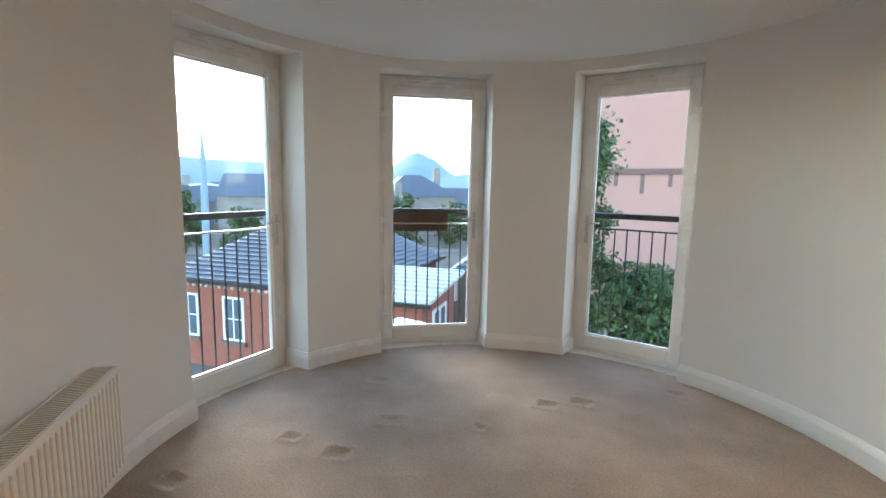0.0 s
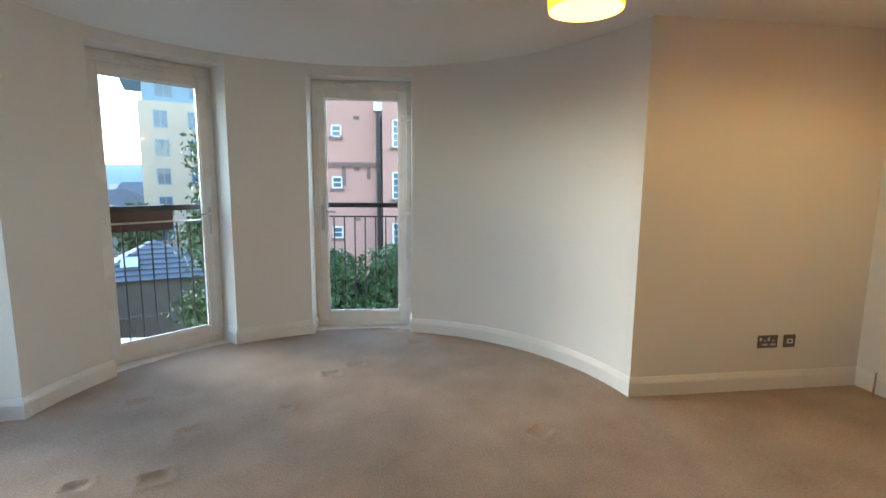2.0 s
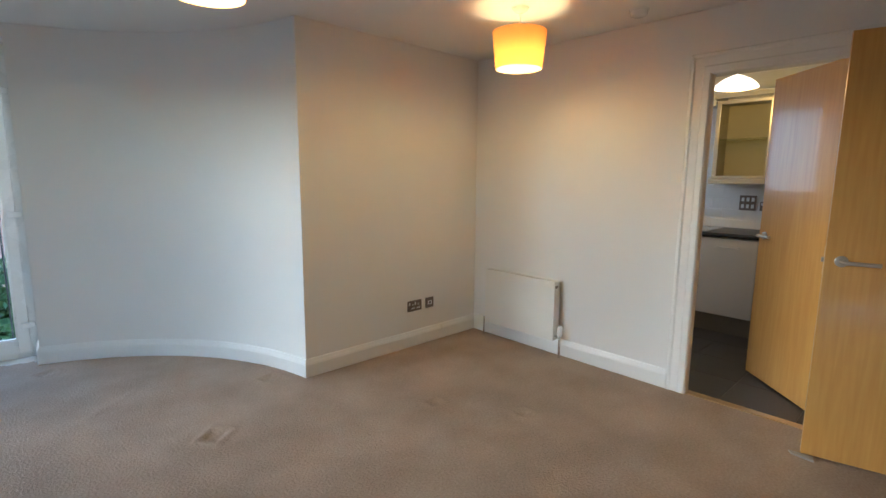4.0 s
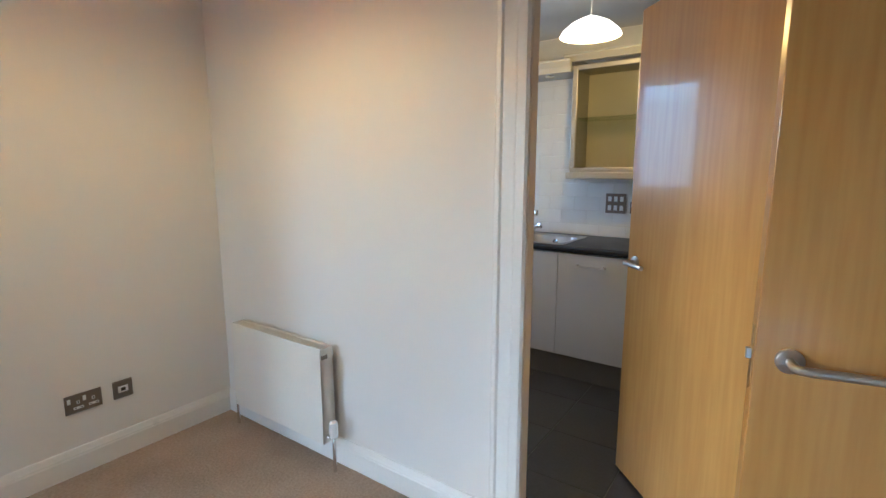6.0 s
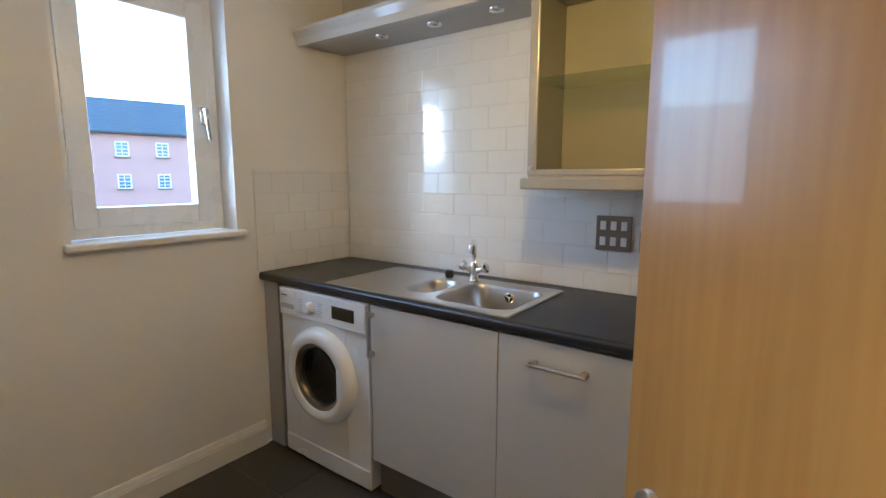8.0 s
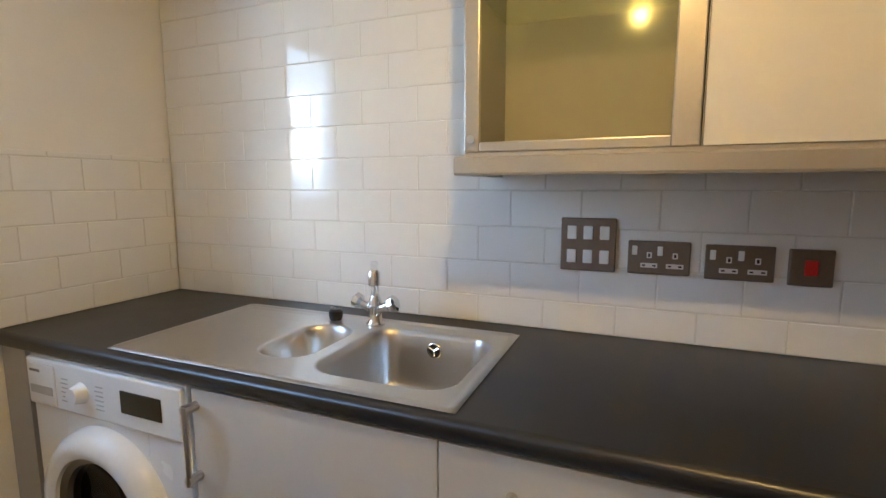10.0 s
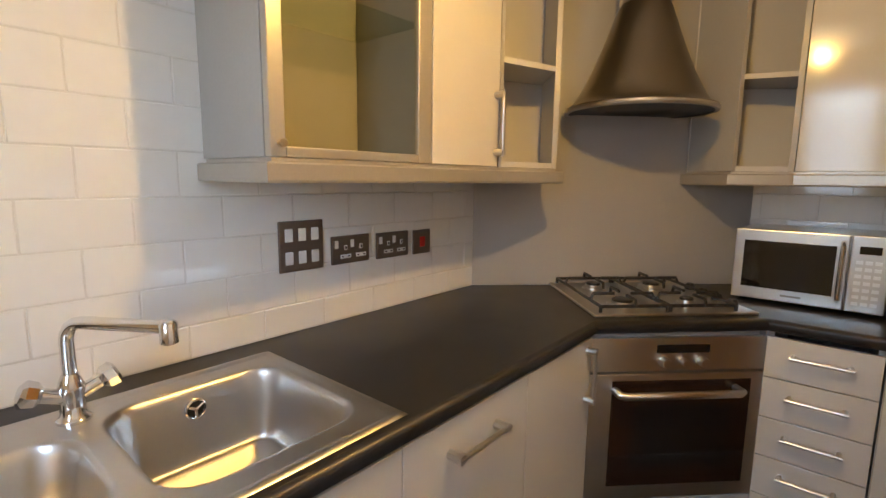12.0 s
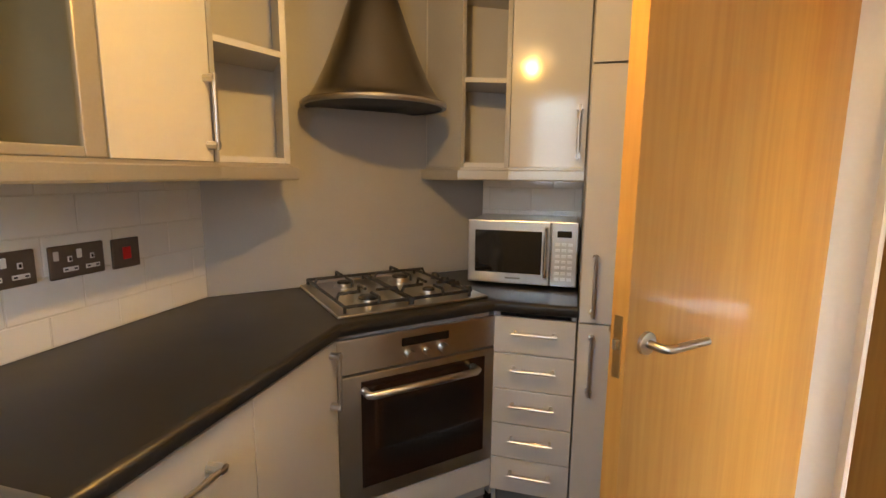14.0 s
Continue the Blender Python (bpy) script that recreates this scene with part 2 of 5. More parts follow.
BLUEWALL = material("blue_grey_cladding", (0.22, 0.31, 0.38), 0.6, vary=0.1, scale=1, fine=8)
PANE = material("facade_window_pane", (0.10, 0.13, 0.16), 0.1, vary=0.3, scale=1, fine=6)
LEAF = material("leaf_green", (0.035, 0.065, 0.020), 0.5, vary=0, colour2=(0.10, 0.14, 0.045), scale=1.5, fine=7)
LEAF2 = material("hedge_green", (0.025, 0.06, 0.018), 0.5, vary=0, colour2=(0.08, 0.15, 0.04), scale=1.5, fine=7)
BARK = material("bark", (0.09, 0.065, 0.05), 0.9, vary=0.3, scale=4, fine=20, bump=0.4)
GROUND = material("town_ground", (0.10, 0.10, 0.085), 0.95, vary=0, colour2=(0.20, 0.18, 0.14), scale=0.06, fine=0.9)
ROAD = material("asphalt", (0.30, 0.28, 0.25), 0.9, vary=0.1, scale=0.4, fine=8)
# the blue haze of distance is mixed into this hill colour
HAZED_HILL = material("far_hill_with_haze", (0.20, 0.27, 0.33), 1.0, vary=0.15, scale=0.01, fine=0.06)
FENCE = material("weathered_fence_wood", (0.14, 0.11, 0.085), 0.9, vary=0.2, scale=2, fine=20)
TOWN = material("far_house_wall", (0.30, 0.27, 0.24), 0.9, vary=0.25, scale=0.1, fine=1)

# ---- large structure: living room with a round bay, kitchen behind a partition ----
H = 2.36
CX, CY = 0.21, 2.82
PART0, PART1 = 3.768, 3.88          # partition faces
SINKX, BACKY, WINY, SOCKY = 5.875, -0.155, 3.07, 3.095
HEAD = 2.275                         # top of the bay openings


def bay(deg, out=0.0):
    r = float(np.interp(deg, (8, 73, 121, 147, 168, 198, 218), (1.894, 1.87, 1.86, 1.885, 1.83, 1.80, 1.80))) + out
    return (CX + r * math.cos(radians(deg)), CY + r * math.sin(radians(deg)))


def arc(a, b, out=0.0, n=None):
    n = n or max(2, int(abs(b - a) / 3))
    return [bay(a + (b - a) * i / n, out) for i in range(n + 1)]


OPEN = ((196.8, 167.5), (148.4, 120.2), (100.6, 72.7))      # bay openings, left jamb and right jamb seen from inside
T = 0.40


def jambs(k):
    a, b = Vector(bay(OPEN[k][0])), Vector(bay(OPEN[k][1]))
    along = (b - a).normalized()
    return a, b, along, Vector((-along.y, along.x))


def pier(a, b, left=None, right=None):
    """Bay wall between the angles a > b, with square reveals where it meets an opening."""
    inner = arc(a, b)
    outer = arc(a, b, T)
    if left is not None:
        _, q, _, n = jambs(left)
        outer[0] = tuple(q + n * T)
    if right is not None:
        p, _, _, n = jambs(right)
        outer[-1] = tuple(p + n * T)
    return inner + outer[::-1]


END = 225.0
ex, ey = bay(END)
TAIL = (ex + 0.82, ey - 0.82)
solo("wall_bay_1", prism(pier(END, OPEN[0][0], right=0), 0, H), PAINT, "cream painted curved bay wall with a radiator", "wall", "structure", smooth=True)
solo("wall_bay_2", prism(pier(OPEN[0][1], OPEN[1][0], left=0, right=1), 0, H), PAINT, "cream painted pier between two glazed doors", "wall", "structure", smooth=True)
solo("wall_bay_3", prism(pier(OPEN[1][1], OPEN[2][0], left=1, right=2), 0, H), PAINT, "cream painted pier between two glazed doors", "wall", "structure", smooth=True)
solo("wall_bay_4", prism(arc(OPEN[2][1], 8.4) + [(2.084, SOCKY), (2.084, SOCKY + 0.35)] + [bay(d, T) for d in (22, 30, 40, 50, 60)] + [tuple(jambs(2)[1] + jambs(2)[3] * T)], 0, H),
     PAINT, "cream painted concave wall beside the glazed door", "wall", "structure", smooth=True)
for k in range(3):
    a, b, along, n = jambs(k)
    inner = arc(OPEN[k][0], OPEN[k][1])
    solo("wall_head_%d" % (k + 1), prism(inner + [tuple(b + n * T), tuple(a + n * T)], HEAD, H), PAINT, "cream painted wall above a glazed door", "wall", "structure", smooth=True)
    thr = prism([tuple(a), tuple(b), tuple(b + n * T), tuple(a + n * T)], -0.12, -0.002)
    solo("door_threshold_%d" % (k + 1), thr, GLOSS, "painted threshold below a glazed door", "threshold", "structure")

solo("wall_sockets", prism([(2.084, SOCKY), (PART1, SOCKY), (PART1, SOCKY + 0.3), (2.09, SOCKY + 0.3)], 0, H), PAINT, "cream painted wall with two sockets", "wall", "structure")
tail = prism([(ex, ey), (ex - 0.23, ey - 0.23), (TAIL[0] - 0.23, TAIL[1] - 0.23), TAIL], 0, H)
solo("wall_bay_0", tail, PAINT, "cream painted wall behind the radiator", "wall", "structure", smooth=True)
# three plain walls out of view, added to close the room
solo("wall_west", box(TAIL[0] - 0.25, TAIL[0], -1.8, TAIL[1] - 0.0, 0, H), PAINT, "plain cream wall", "wall", "structure")
solo("wall_south", box(TAIL[0] - 0.25, 2.4, -1.9, -1.6, 0, H), PAINT, "plain cream wall", "wall", "structure")
solo("wall_lobby", box(2.3, 2.4, -1.6, -0.22, 0, H), PAINT, "plain cream wall", "wall", "structure")
w = box(2.4, 2.86, -0.32, -0.22, 0, H)
box(2.86, 3.66, -0.32, -0.22, 2.06, H, bm=w)
box(3.66, PART0, -0.32, -0.22, 0, H, bm=w)
solo("wall_hall", w, PAINT, "plain cream wall with the hall doorway", "wall", "structure")
# unseen end of the hall, added so that no light enters by its doorway
w = box(2.4, 3.9, -1.7, -1.6, 0, H)
box(3.8, 3.9, -1.6, -0.32, 0, H, bm=w)
solo("wall_hall_far", w, PAINT, "plain cream hall wall, unseen, added to shut out light", "wall", "structure")

DY0, DY1, DZ = 0.43, 1.29, 2.06     # kitchen doorway in the partition
w = box(PART0, PART1, DY1, SOCKY, 0, H)
box(PART0, PART1, DY0, DY1, DZ, H, bm=w)
box(PART0, PART1, -0.32, DY0, 0, H, bm=w)
solo("wall_partition", w, PAINT, "cream painted partition with the kitchen doorway", "wall", "structure")
WX0, WX1, WZ0, WZ1 = 4.50, 5.156, 1.115, 2.2
w = box(PART1, WX0, WINY, WINY + 0.33, 0, H)
box(WX1, SINKX + 0.3, WINY, WINY + 0.33, 0, H, bm=w)
box(WX0, WX1, WINY, WINY + 0.33, 0, WZ0, bm=w)
box(WX0, WX1, WINY, WINY + 0.33, WZ1, H, bm=w)
solo("wall_kitchen_window", w, PAINT, "cream painted kitchen wall with a window", "wall", "structure")
solo("wall_kitchen_sink", box(SINKX, SINKX + 0.3, BACKY - 0.3, WINY, 0, H), PAINT, "cream kitchen wall behind the tiles", "wall", "structure")
solo("wall_kitchen_back", box(PART1, SINKX, BACKY - 0.3, BACKY, 0, H), PAINT, "cream kitchen wall behind the units", "wall", "structure")
solo("ceiling", box(-2.4, PART0 + 0.02, -1.9, 5.1, H, H + 0.2), CEIL, "flat pale painted living room ceiling", "ceiling", "structure")
solo("ceiling_kitchen", box(PART0 + 0.02, SINKX + 0.3, -1.9, WINY + 0.33, H, H + 0.2), CEIL, "flat pale painted kitchen ceiling", "ceiling", "structure")

# carpet: one sheet with the dents that furniture legs left
DENTS = ((-0.575, 2.521, 0.05, 0.4), (-0.575, 2.947, 0.05, 0.5), (-1.025, 3.357, 0.045, 0.3), (0.121, 3.689, 0.045, 0.2), (0.29, 3.849, 0.045, 0.1), (-1.044, 1.912, 0.05, 0.2),
         (1.361, 2.725, 0.05, 0.7), (1.886, 3.246, 0.04, 0.3), (-0.9, 2.5, 0.03, 0.2), (0.776, 4.35, 0.04, 0.2), (2.486, 2.222, 0.022, 0), (2.78, 1.771, 0.022, 0), (-0.102, 3.18, 0.02, 0))


def pile(x, y):
    z = 0.003 * noise.noise((x * 2.2, y * 2.2, 0)) + 0.0016 * noise.noise((x * 9, y * 9, 3))
    for dx, dy, r, a in DENTS:
        u, v = x - dx, y - dy
        if abs(u) < 0.16 and abs(v) < 0.16:
            c, s = math.cos(a), math.sin(a)
            d = max(abs(u * c + v * s), abs(v * c - u * s) * 1.25) - r
            z += -0.011 / (1 + math.exp(d / 0.011)) + 0.009 * math.exp(-((d - 0.03) / 0.018) ** 2)
    u = (x - 0.25) * 0.62 - (y - 2.9) * 0.78
    if -0.1 < u < 0.1 and 2.2 < y < 3.9:
        z += 0.004 * math.exp(-(u / 0.02) ** 2) * (0.5 + noise.noise((x * 6, y * 6, 1)))
    return z


xs = np.arange(-1.9, PART0 + 0.021, 0.0178)
ys = np.arange(-1.62, 4.95, 0.0178)
verts, faces, seen = [], [], {}


def carpet_vert(i, j):
    if (i, j) not in seen:
        seen[(i, j)] = len(verts)
        verts.append((xs[i], ys[j], pile(xs[i], ys[j])))
    return seen[(i, j)]


for i in range(len(xs) - 1):
    for j in range(len(ys) - 1):
        x, y = xs[i], ys[j]
        if math.hypot(x - CX, y - CY) < 1.93 or (x > TAIL[0] - 0.2 and y < 2.6 and x + y > ex + ey - 0.15) or (x > 1.5 and y < SOCKY + 0.05):
            faces.append([carpet_vert(i, j), carpet_vert(i + 1, j), carpet_vert(i + 1, j + 1), carpet_vert(i, j + 1)])
mesh = bpy.data.meshes.new("floor_carpet")
mesh.from_pydata(verts, [], faces)
mesh.materials.append(CARPET)
for p in mesh.polygons:
    p.use_smooth = True
tagged(new("floor_carpet", mesh), "brown fitted carpet with dents left by furniture", "carpet", kind="structure")
solo("floor_slab", box(-2.2, SINKX + 0.3, -1.9, 5.1, -0.32, -0.13), GLOSS, "floor slab under carpet and tiles", "floor", "structure")
solo("door_bar", prism([(3.775, DY0 - 0.02), (3.83, DY0 - 0.02), (3.83, DY1 + 0.02), (3.775, DY1 + 0.02)], -0.01, 0.006), BRASS, "brass strip between carpet and floor tiles", "threshold", "structure")

# skirting boards
SKIRT = ((0, 0), (0.018, 0), (0.018, 0.088), (0.0155, 0.094), (0.0155, 0.099), (0.012, 0.107), (0.009, 0.118), (0.006, 0.126), (0, 0.128))


def skirt(name, path, side):
    solo(name, sweep(path, SKIRT, side), GLOSS, "white moulded skirting board", "skirting", "structure", smooth=False)


def inner_jamb(k, right):
    a, b, along, n = jambs(k)
    return tuple((b if right else a) + n * 0.225)


skirt("baseboard_1", [TAIL, (ex, ey)] + arc(END, OPEN[0][0])[1:] + [inner_jamb(0, False)], -1)
skirt("baseboard_2", [inner_jamb(0, True)] + arc(OPEN[0][1], OPEN[1][0]) + [inner_jamb(1, False)], -1)
skirt("baseboard_3", [inner_jamb(1, True)] + arc(OPEN[1][1], OPEN[2][0]) + [inner_jamb(2, False)], -1)
skirt("baseboard_4", [inner_jamb(2, True)] + arc(OPEN[2][1], 8.4)[:-1] + [(2.084, SOCKY), (PART0, SOCKY), (PART0, DY1 + 0.052)], -1)
skirt("baseboard_5", [(PART0, DY0 - 0.052), (PART0, -0.22)], -1)
skirt("baseboard_6", [(5.25, WINY), (PART1, WINY), (PART1, DY1 + 0.052)], 1)

# ---- doorway and wooden doors ----
ARCH = ((-0.070, 0.0), (0.052, 0.0), (0.052, 0.012), (0.044, 0.021), (0.030, 0.022), (0.022, 0.016), (-0.022, 0.015), (-0.030, 0.019), (-0.060, 0.018), (-0.070, 0.010))


def architrave(x, sign, profile):
    """Moulded trim round the doorway on the face x of the partition."""
    own = bmesh.new()
    rings = []
    for y, z, oy, oz in ((DY0, 0.0, -1, 0), (DY0, DZ, -1, 1), (DY1, DZ, 1, 1), (DY1, 0.0, 1, 0)):
        rings.append([own.verts.new((x + sign * t, y + oy * o, z + oz * o)) for o, t in profile])
    m = len(profile)
    for q, r in zip(rings, rings[1:]):
        for k in range(m):
            own.faces.new((q[k], q[(k + 1) % m], r[(k + 1) % m], r[k]))
    own.faces.new(rings[0])
    own.faces.new(rings[-1])
    return own


solo("trim_door_1", architrave(PART0, -1, ARCH), GLOSS, "white moulded architrave round the kitchen doorway", "architrave", "structure")
solo("trim_door_2", architrave(PART1, 1, ((-0.02, 0.0), (0.034, 0.0), (0.034, 0.012), (0.026, 0.020), (0.012, 0.018), (-0.012, 0.020), (-0.02, 0.012))), GLOSS, "white moulded architrave on the kitchen side", "architrave", "structure")
w = box(PART0 - 0.001, PART1 + 0.001, DY0, DY0 + 0.025, 0, DZ)
box(PART0 - 0.001, PART1 + 0.001, DY1 - 0.025, DY1, 0, DZ, bm=w)
box(PART0 - 0.001, PART1 + 0.001, DY0 + 0.025, DY1 - 0.025, DZ - 0.025, DZ, bm=w)
box(PART0 - 0.001, PART1 - 0.065, DY1 - 0.072, DY1 - 0.025, 0, DZ - 0.025, bm=w)
box(PART0 - 0.001, PART1 - 0.05, DY0 + 0.025, DY1 - 0.072, DZ - 0.072, DZ - 0.025, bm=w)
solo("door_lining", w, GLOSS, "white door lining of the kitchen doorway", "door frame", "structure")
w = box(PART1 - 0.045, PART1 - 0.018, DY1 - 0.0275, DY1 - 0.0245, 0.93, 1.07, 0.001)
solo("strike_plate", w, BRASS, "small brass strike plate set in the door lining", "strike plate")


def lever(parent, x, y, z, sign, dirx):
    """Steel lever on a round rose; y is the door's face, sign the way out of it, dirx the way the lever points."""
    h = part("door_handle", lathe([(0.0, 0), (0.026, 0), (0.026, sign * 0.008), (0.022, sign * 0.010), (0, sign * 0.010)], (x, y, z), 24, axis="y"), STEEL, parent, "brushed steel lever handle", local=True, smooth=True)
    PLACE[h.name] = PLACE[parent.name]
    part("lever", tube([(x, y + sign * 0.008, z), (x, y + sign * 0.045, z), (x + dirx * 0.006, y + sign * 0.053, z), (x + dirx * 0.02, y + sign * 0.056, z), (x + dirx * 0.135, y + sign * 0.056, z)], 0.0095, 14), STEEL, h, local=True, smooth=True)


def wooden_door(name, hinge, turn, length, label, flip):
    d = thing(name, hinge, turn, label, "door", kind="structure")
    part("leaf", box(0, length, -0.022, 0.022, 0.012, 2.035, 0.002), VENEER, d, local=True)
    lever(d, length - 0.062, 0.022, 1.0, 1, -1)
    lever(d, length - 0.062, -0.022, 1.0, -1, -1)
    part("latch_plate", box(length - 0.0005, length + 0.002, -0.011, 0.011, 0.925, 1.065, 0.001), BRASS, d, "brass latch plate", local=True)
    part("latch_bolt", prism([(length, -0.007), (length + 0.012, -0.004), (length + 0.012, 0.007), (length, 0.007)], 0.99, 1.012), STEEL, d, local=True)
    for z in (0.22, 1.0, 1.82):
        part("hinge", tube([(0.0, flip * 0.026, z - 0.05), (0.0, flip * 0.026, z + 0.05)], 0.007, 10), STEEL, d, "steel butt hinge", local=True, smooth=True)
    return d


wooden_door("door_kitchen", (3.895, 0.47, 0), 44.0, 0.835, "orange veneered flush door standing open into the kitchen", -1)
wooden_door("door_hall", (3.655, -0.19, 0), 102.8, 0.765, "orange veneered flush door standing open beside the kitchen doorway", 1)
wedge = solo("door_wedge", prism([(3.43, 0.49), (3.475, 0.50), (3.465, 0.60), (3.44, 0.585)], 0.0, 0.008), CARCASS, "small grey folded wedge on the carpet under the door", "door wedge")

# ---- glazed doors of the bay, each with its balcony rail ----


def glazed_door(k, handle_right):
    a, b, along, n = jambs(k)
    mid, wd = (a + b) / 2, (b - a).length
    turn = math.degrees(math.atan2(along.y, along.x))
    w2 = wd / 2
    d = thing("window_%d" % (k + 1), (mid.x, mid.y, 0), turn, "white plastic glazed balcony door, closed, beside cream piers", "glazed door", kind="structure")
    y0, y1 = 0.215, 0.285

    def ring(xo, xi, zb, zt, zib, zit, ya, yb, bev=0.004):
        own = box(-xo, -xi, ya, yb, zb, zt, bev)
        box(xi, xo, ya, yb, zb, zt, bev, bm=own)
        box(-xi, xi, ya, yb, zit, zt, bev, bm=own)
        box(-xi, xi, ya, yb, zb, zib, bev, bm=own)
        return own
    part("outer_frame", ring(w2 - 0.001, w2 - 0.05, 0.0, HEAD - 0.001, 0.05, 2.185, y0 + 0.012, y1), UPVC, d, local=True)
    leaf = part("door_leaf", ring(w2 - 0.045, w2 - 0.118, 0.042, 2.190, 0.143, 2.112, y0, y1 - 0.008, 0.006), UPVC, d, local=True)
    bead = ring(w2 - 0.116, w2 - 0.128, 0.141, 2.114, 0.155, 2.100, y0 + 0.012, y1 - 0.03, 0.003)
    part("glazing_bead", bead, UPVC, leaf, local=True)
    pane = part("pane", box(-w2 + 0.121, w2 - 0.121, 0.249, 0.253, 0.148, 2.107), GLASS, leaf, "clear glass pane", local=True)
    pane.visible_shadow = False
    hs = 1 if handle_right else -1
    hx = hs * (w2 - 0.08)
    h = part("door_handle", box(hx - 0.014, hx + 0.014, y0 - 0.009, y0, 0.925, 1.155, 0.004), STEEL, leaf, "silver lever handle on a long plate", local=True)
    own = tube([(hx, y0 - 0.008, 1.10), (hx, y0 - 0.045, 1.10), (hx - hs * 0.01, y0 - 0.052, 1.10), (hx - hs * 0.12, y0 - 0.048, 1.098)], 0.008, 10)
    own = lathe([(0, -0.014), (0.008, -0.014), (0.008, 0), (0, 0)], (hx, y0 - 0.008, 0.985), 12, own, "y")
    part("lever", own, STEEL, h, local=True, smooth=True)
    for z in (0.25, 1.08, 1.95):
        own = box(-hs * (w2 - 0.05) - 0.042, -hs * (w2 - 0.05) + 0.042, y0 - 0.014, y0 + 0.005, z - 0.022, z + 0.022, 0.004)
        part("hinge", own, UPVC, d, "white plastic door hinge", local=True)
    own = box(-0.2, 0.2, y0 - 0.012, y0 + 0.013, HEAD - 0.050, HEAD - 0.028, 0.004)
    box(-0.215, -0.2, y0 - 0.006, y0 + 0.013, HEAD - 0.052, HEAD - 0.026, 0.002, bm=own)
    box(0.2, 0.215, y0 - 0.006, y0 + 0.013, HEAD - 0.052, HEAD - 0.026, 0.002, bm=own)
    part("trickle_vent", own, UPVC, d, "slim white trickle vent", local=True)
    # balcony rail outside
    r = thing("balcony_rail_%d" % (k + 1), (mid.x, mid.y, 0), turn, "black metal balcony rail with upright bars", "balcony rail", "balcony rails", kind="structure")
    yr = 0.43
    part("top_rail", box(-w2 - 0.06, w2 + 0.06, yr - 0.022, yr + 0.022, 1.125, 1.172, 0.008), IRON, r, "thick black top rail", local=True)
    part("mid_rail", box(-w2 - 0.06, w2 + 0.06, yr - 0.008, yr + 0.008, 1.030, 1.044, 0.002), STEEL if k < 2 else IRON, r, local=True)
    part("bottom_rail", box(-w2 - 0.06, w2 + 0.06, yr - 0.008, yr + 0.008, 0.06, 0.074, 0.002), IRON, r, local=True)
    for s in (-1, 1):
        part("post", box(s * (w2 + 0.05) - 0.012, s * (w2 + 0.05) + 0.012, yr - 0.012, yr + 0.012, 0.04, 1.13, 0.002), IRON, r, local=True)
        part("bracket", box(s * (w2 + 0.05) - 0.01, s * (w2 + 0.05) + 0.01, T - 0.03, yr, 0.10, 0.12), IRON, r, local=True)
    m = int((2 * w2) / 0.105)
    for i in range(m + 1):
        x = -w2 + (i + 0.5) * 2 * w2 / (m + 1)
        part("baluster", tube([(x, yr, 0.07), (x, yr, 1.035)], 0.0065, 8), IRON, r, local=True, smooth=True)
    return d, (mid, turn, w2)


glazed_door(0, True)
_, (pm, pt, pw) = glazed_door(1, True)
glazed_door(2, False)
p = thing("planter_box", (pm.x, pm.y, 0), pt, "brown plastic trough planter hung on the balcony rail", "planter")
own = bmesh.new()
prof = ((0.475, 0.965), (0.465, 1.11), (0.458, 1.11), (0.458, 1.128), (0.63, 1.128), (0.63, 1.11), (0.615, 1.11), (0.60, 0.965))
rr = [[own.verts.new((x, y, z)) for y, z in prof] for x in (-0.33, 0.19)]
for i in range(len(prof)):
    own.faces.new((rr[0][i], rr[0][(i + 1) % 8], rr[1][(i + 1) % 8], rr[1][i]))
own.faces.new(rr[0]), own.faces.new(rr[1][::-1])
part("trough", own, PLANTER, p, local=True)
own = box(-0.32, 0.18, 0.47, 0.62, 1.120, 1.132)
part("soil", own, BARK, p, local=True)
for x in (-0.25, 0.11):
    part("hook", box(x - 0.012, x + 0.012, 0.40, 0.47, 1.172, 1.178), IRON, p, local=True)

# ---- living room things ----


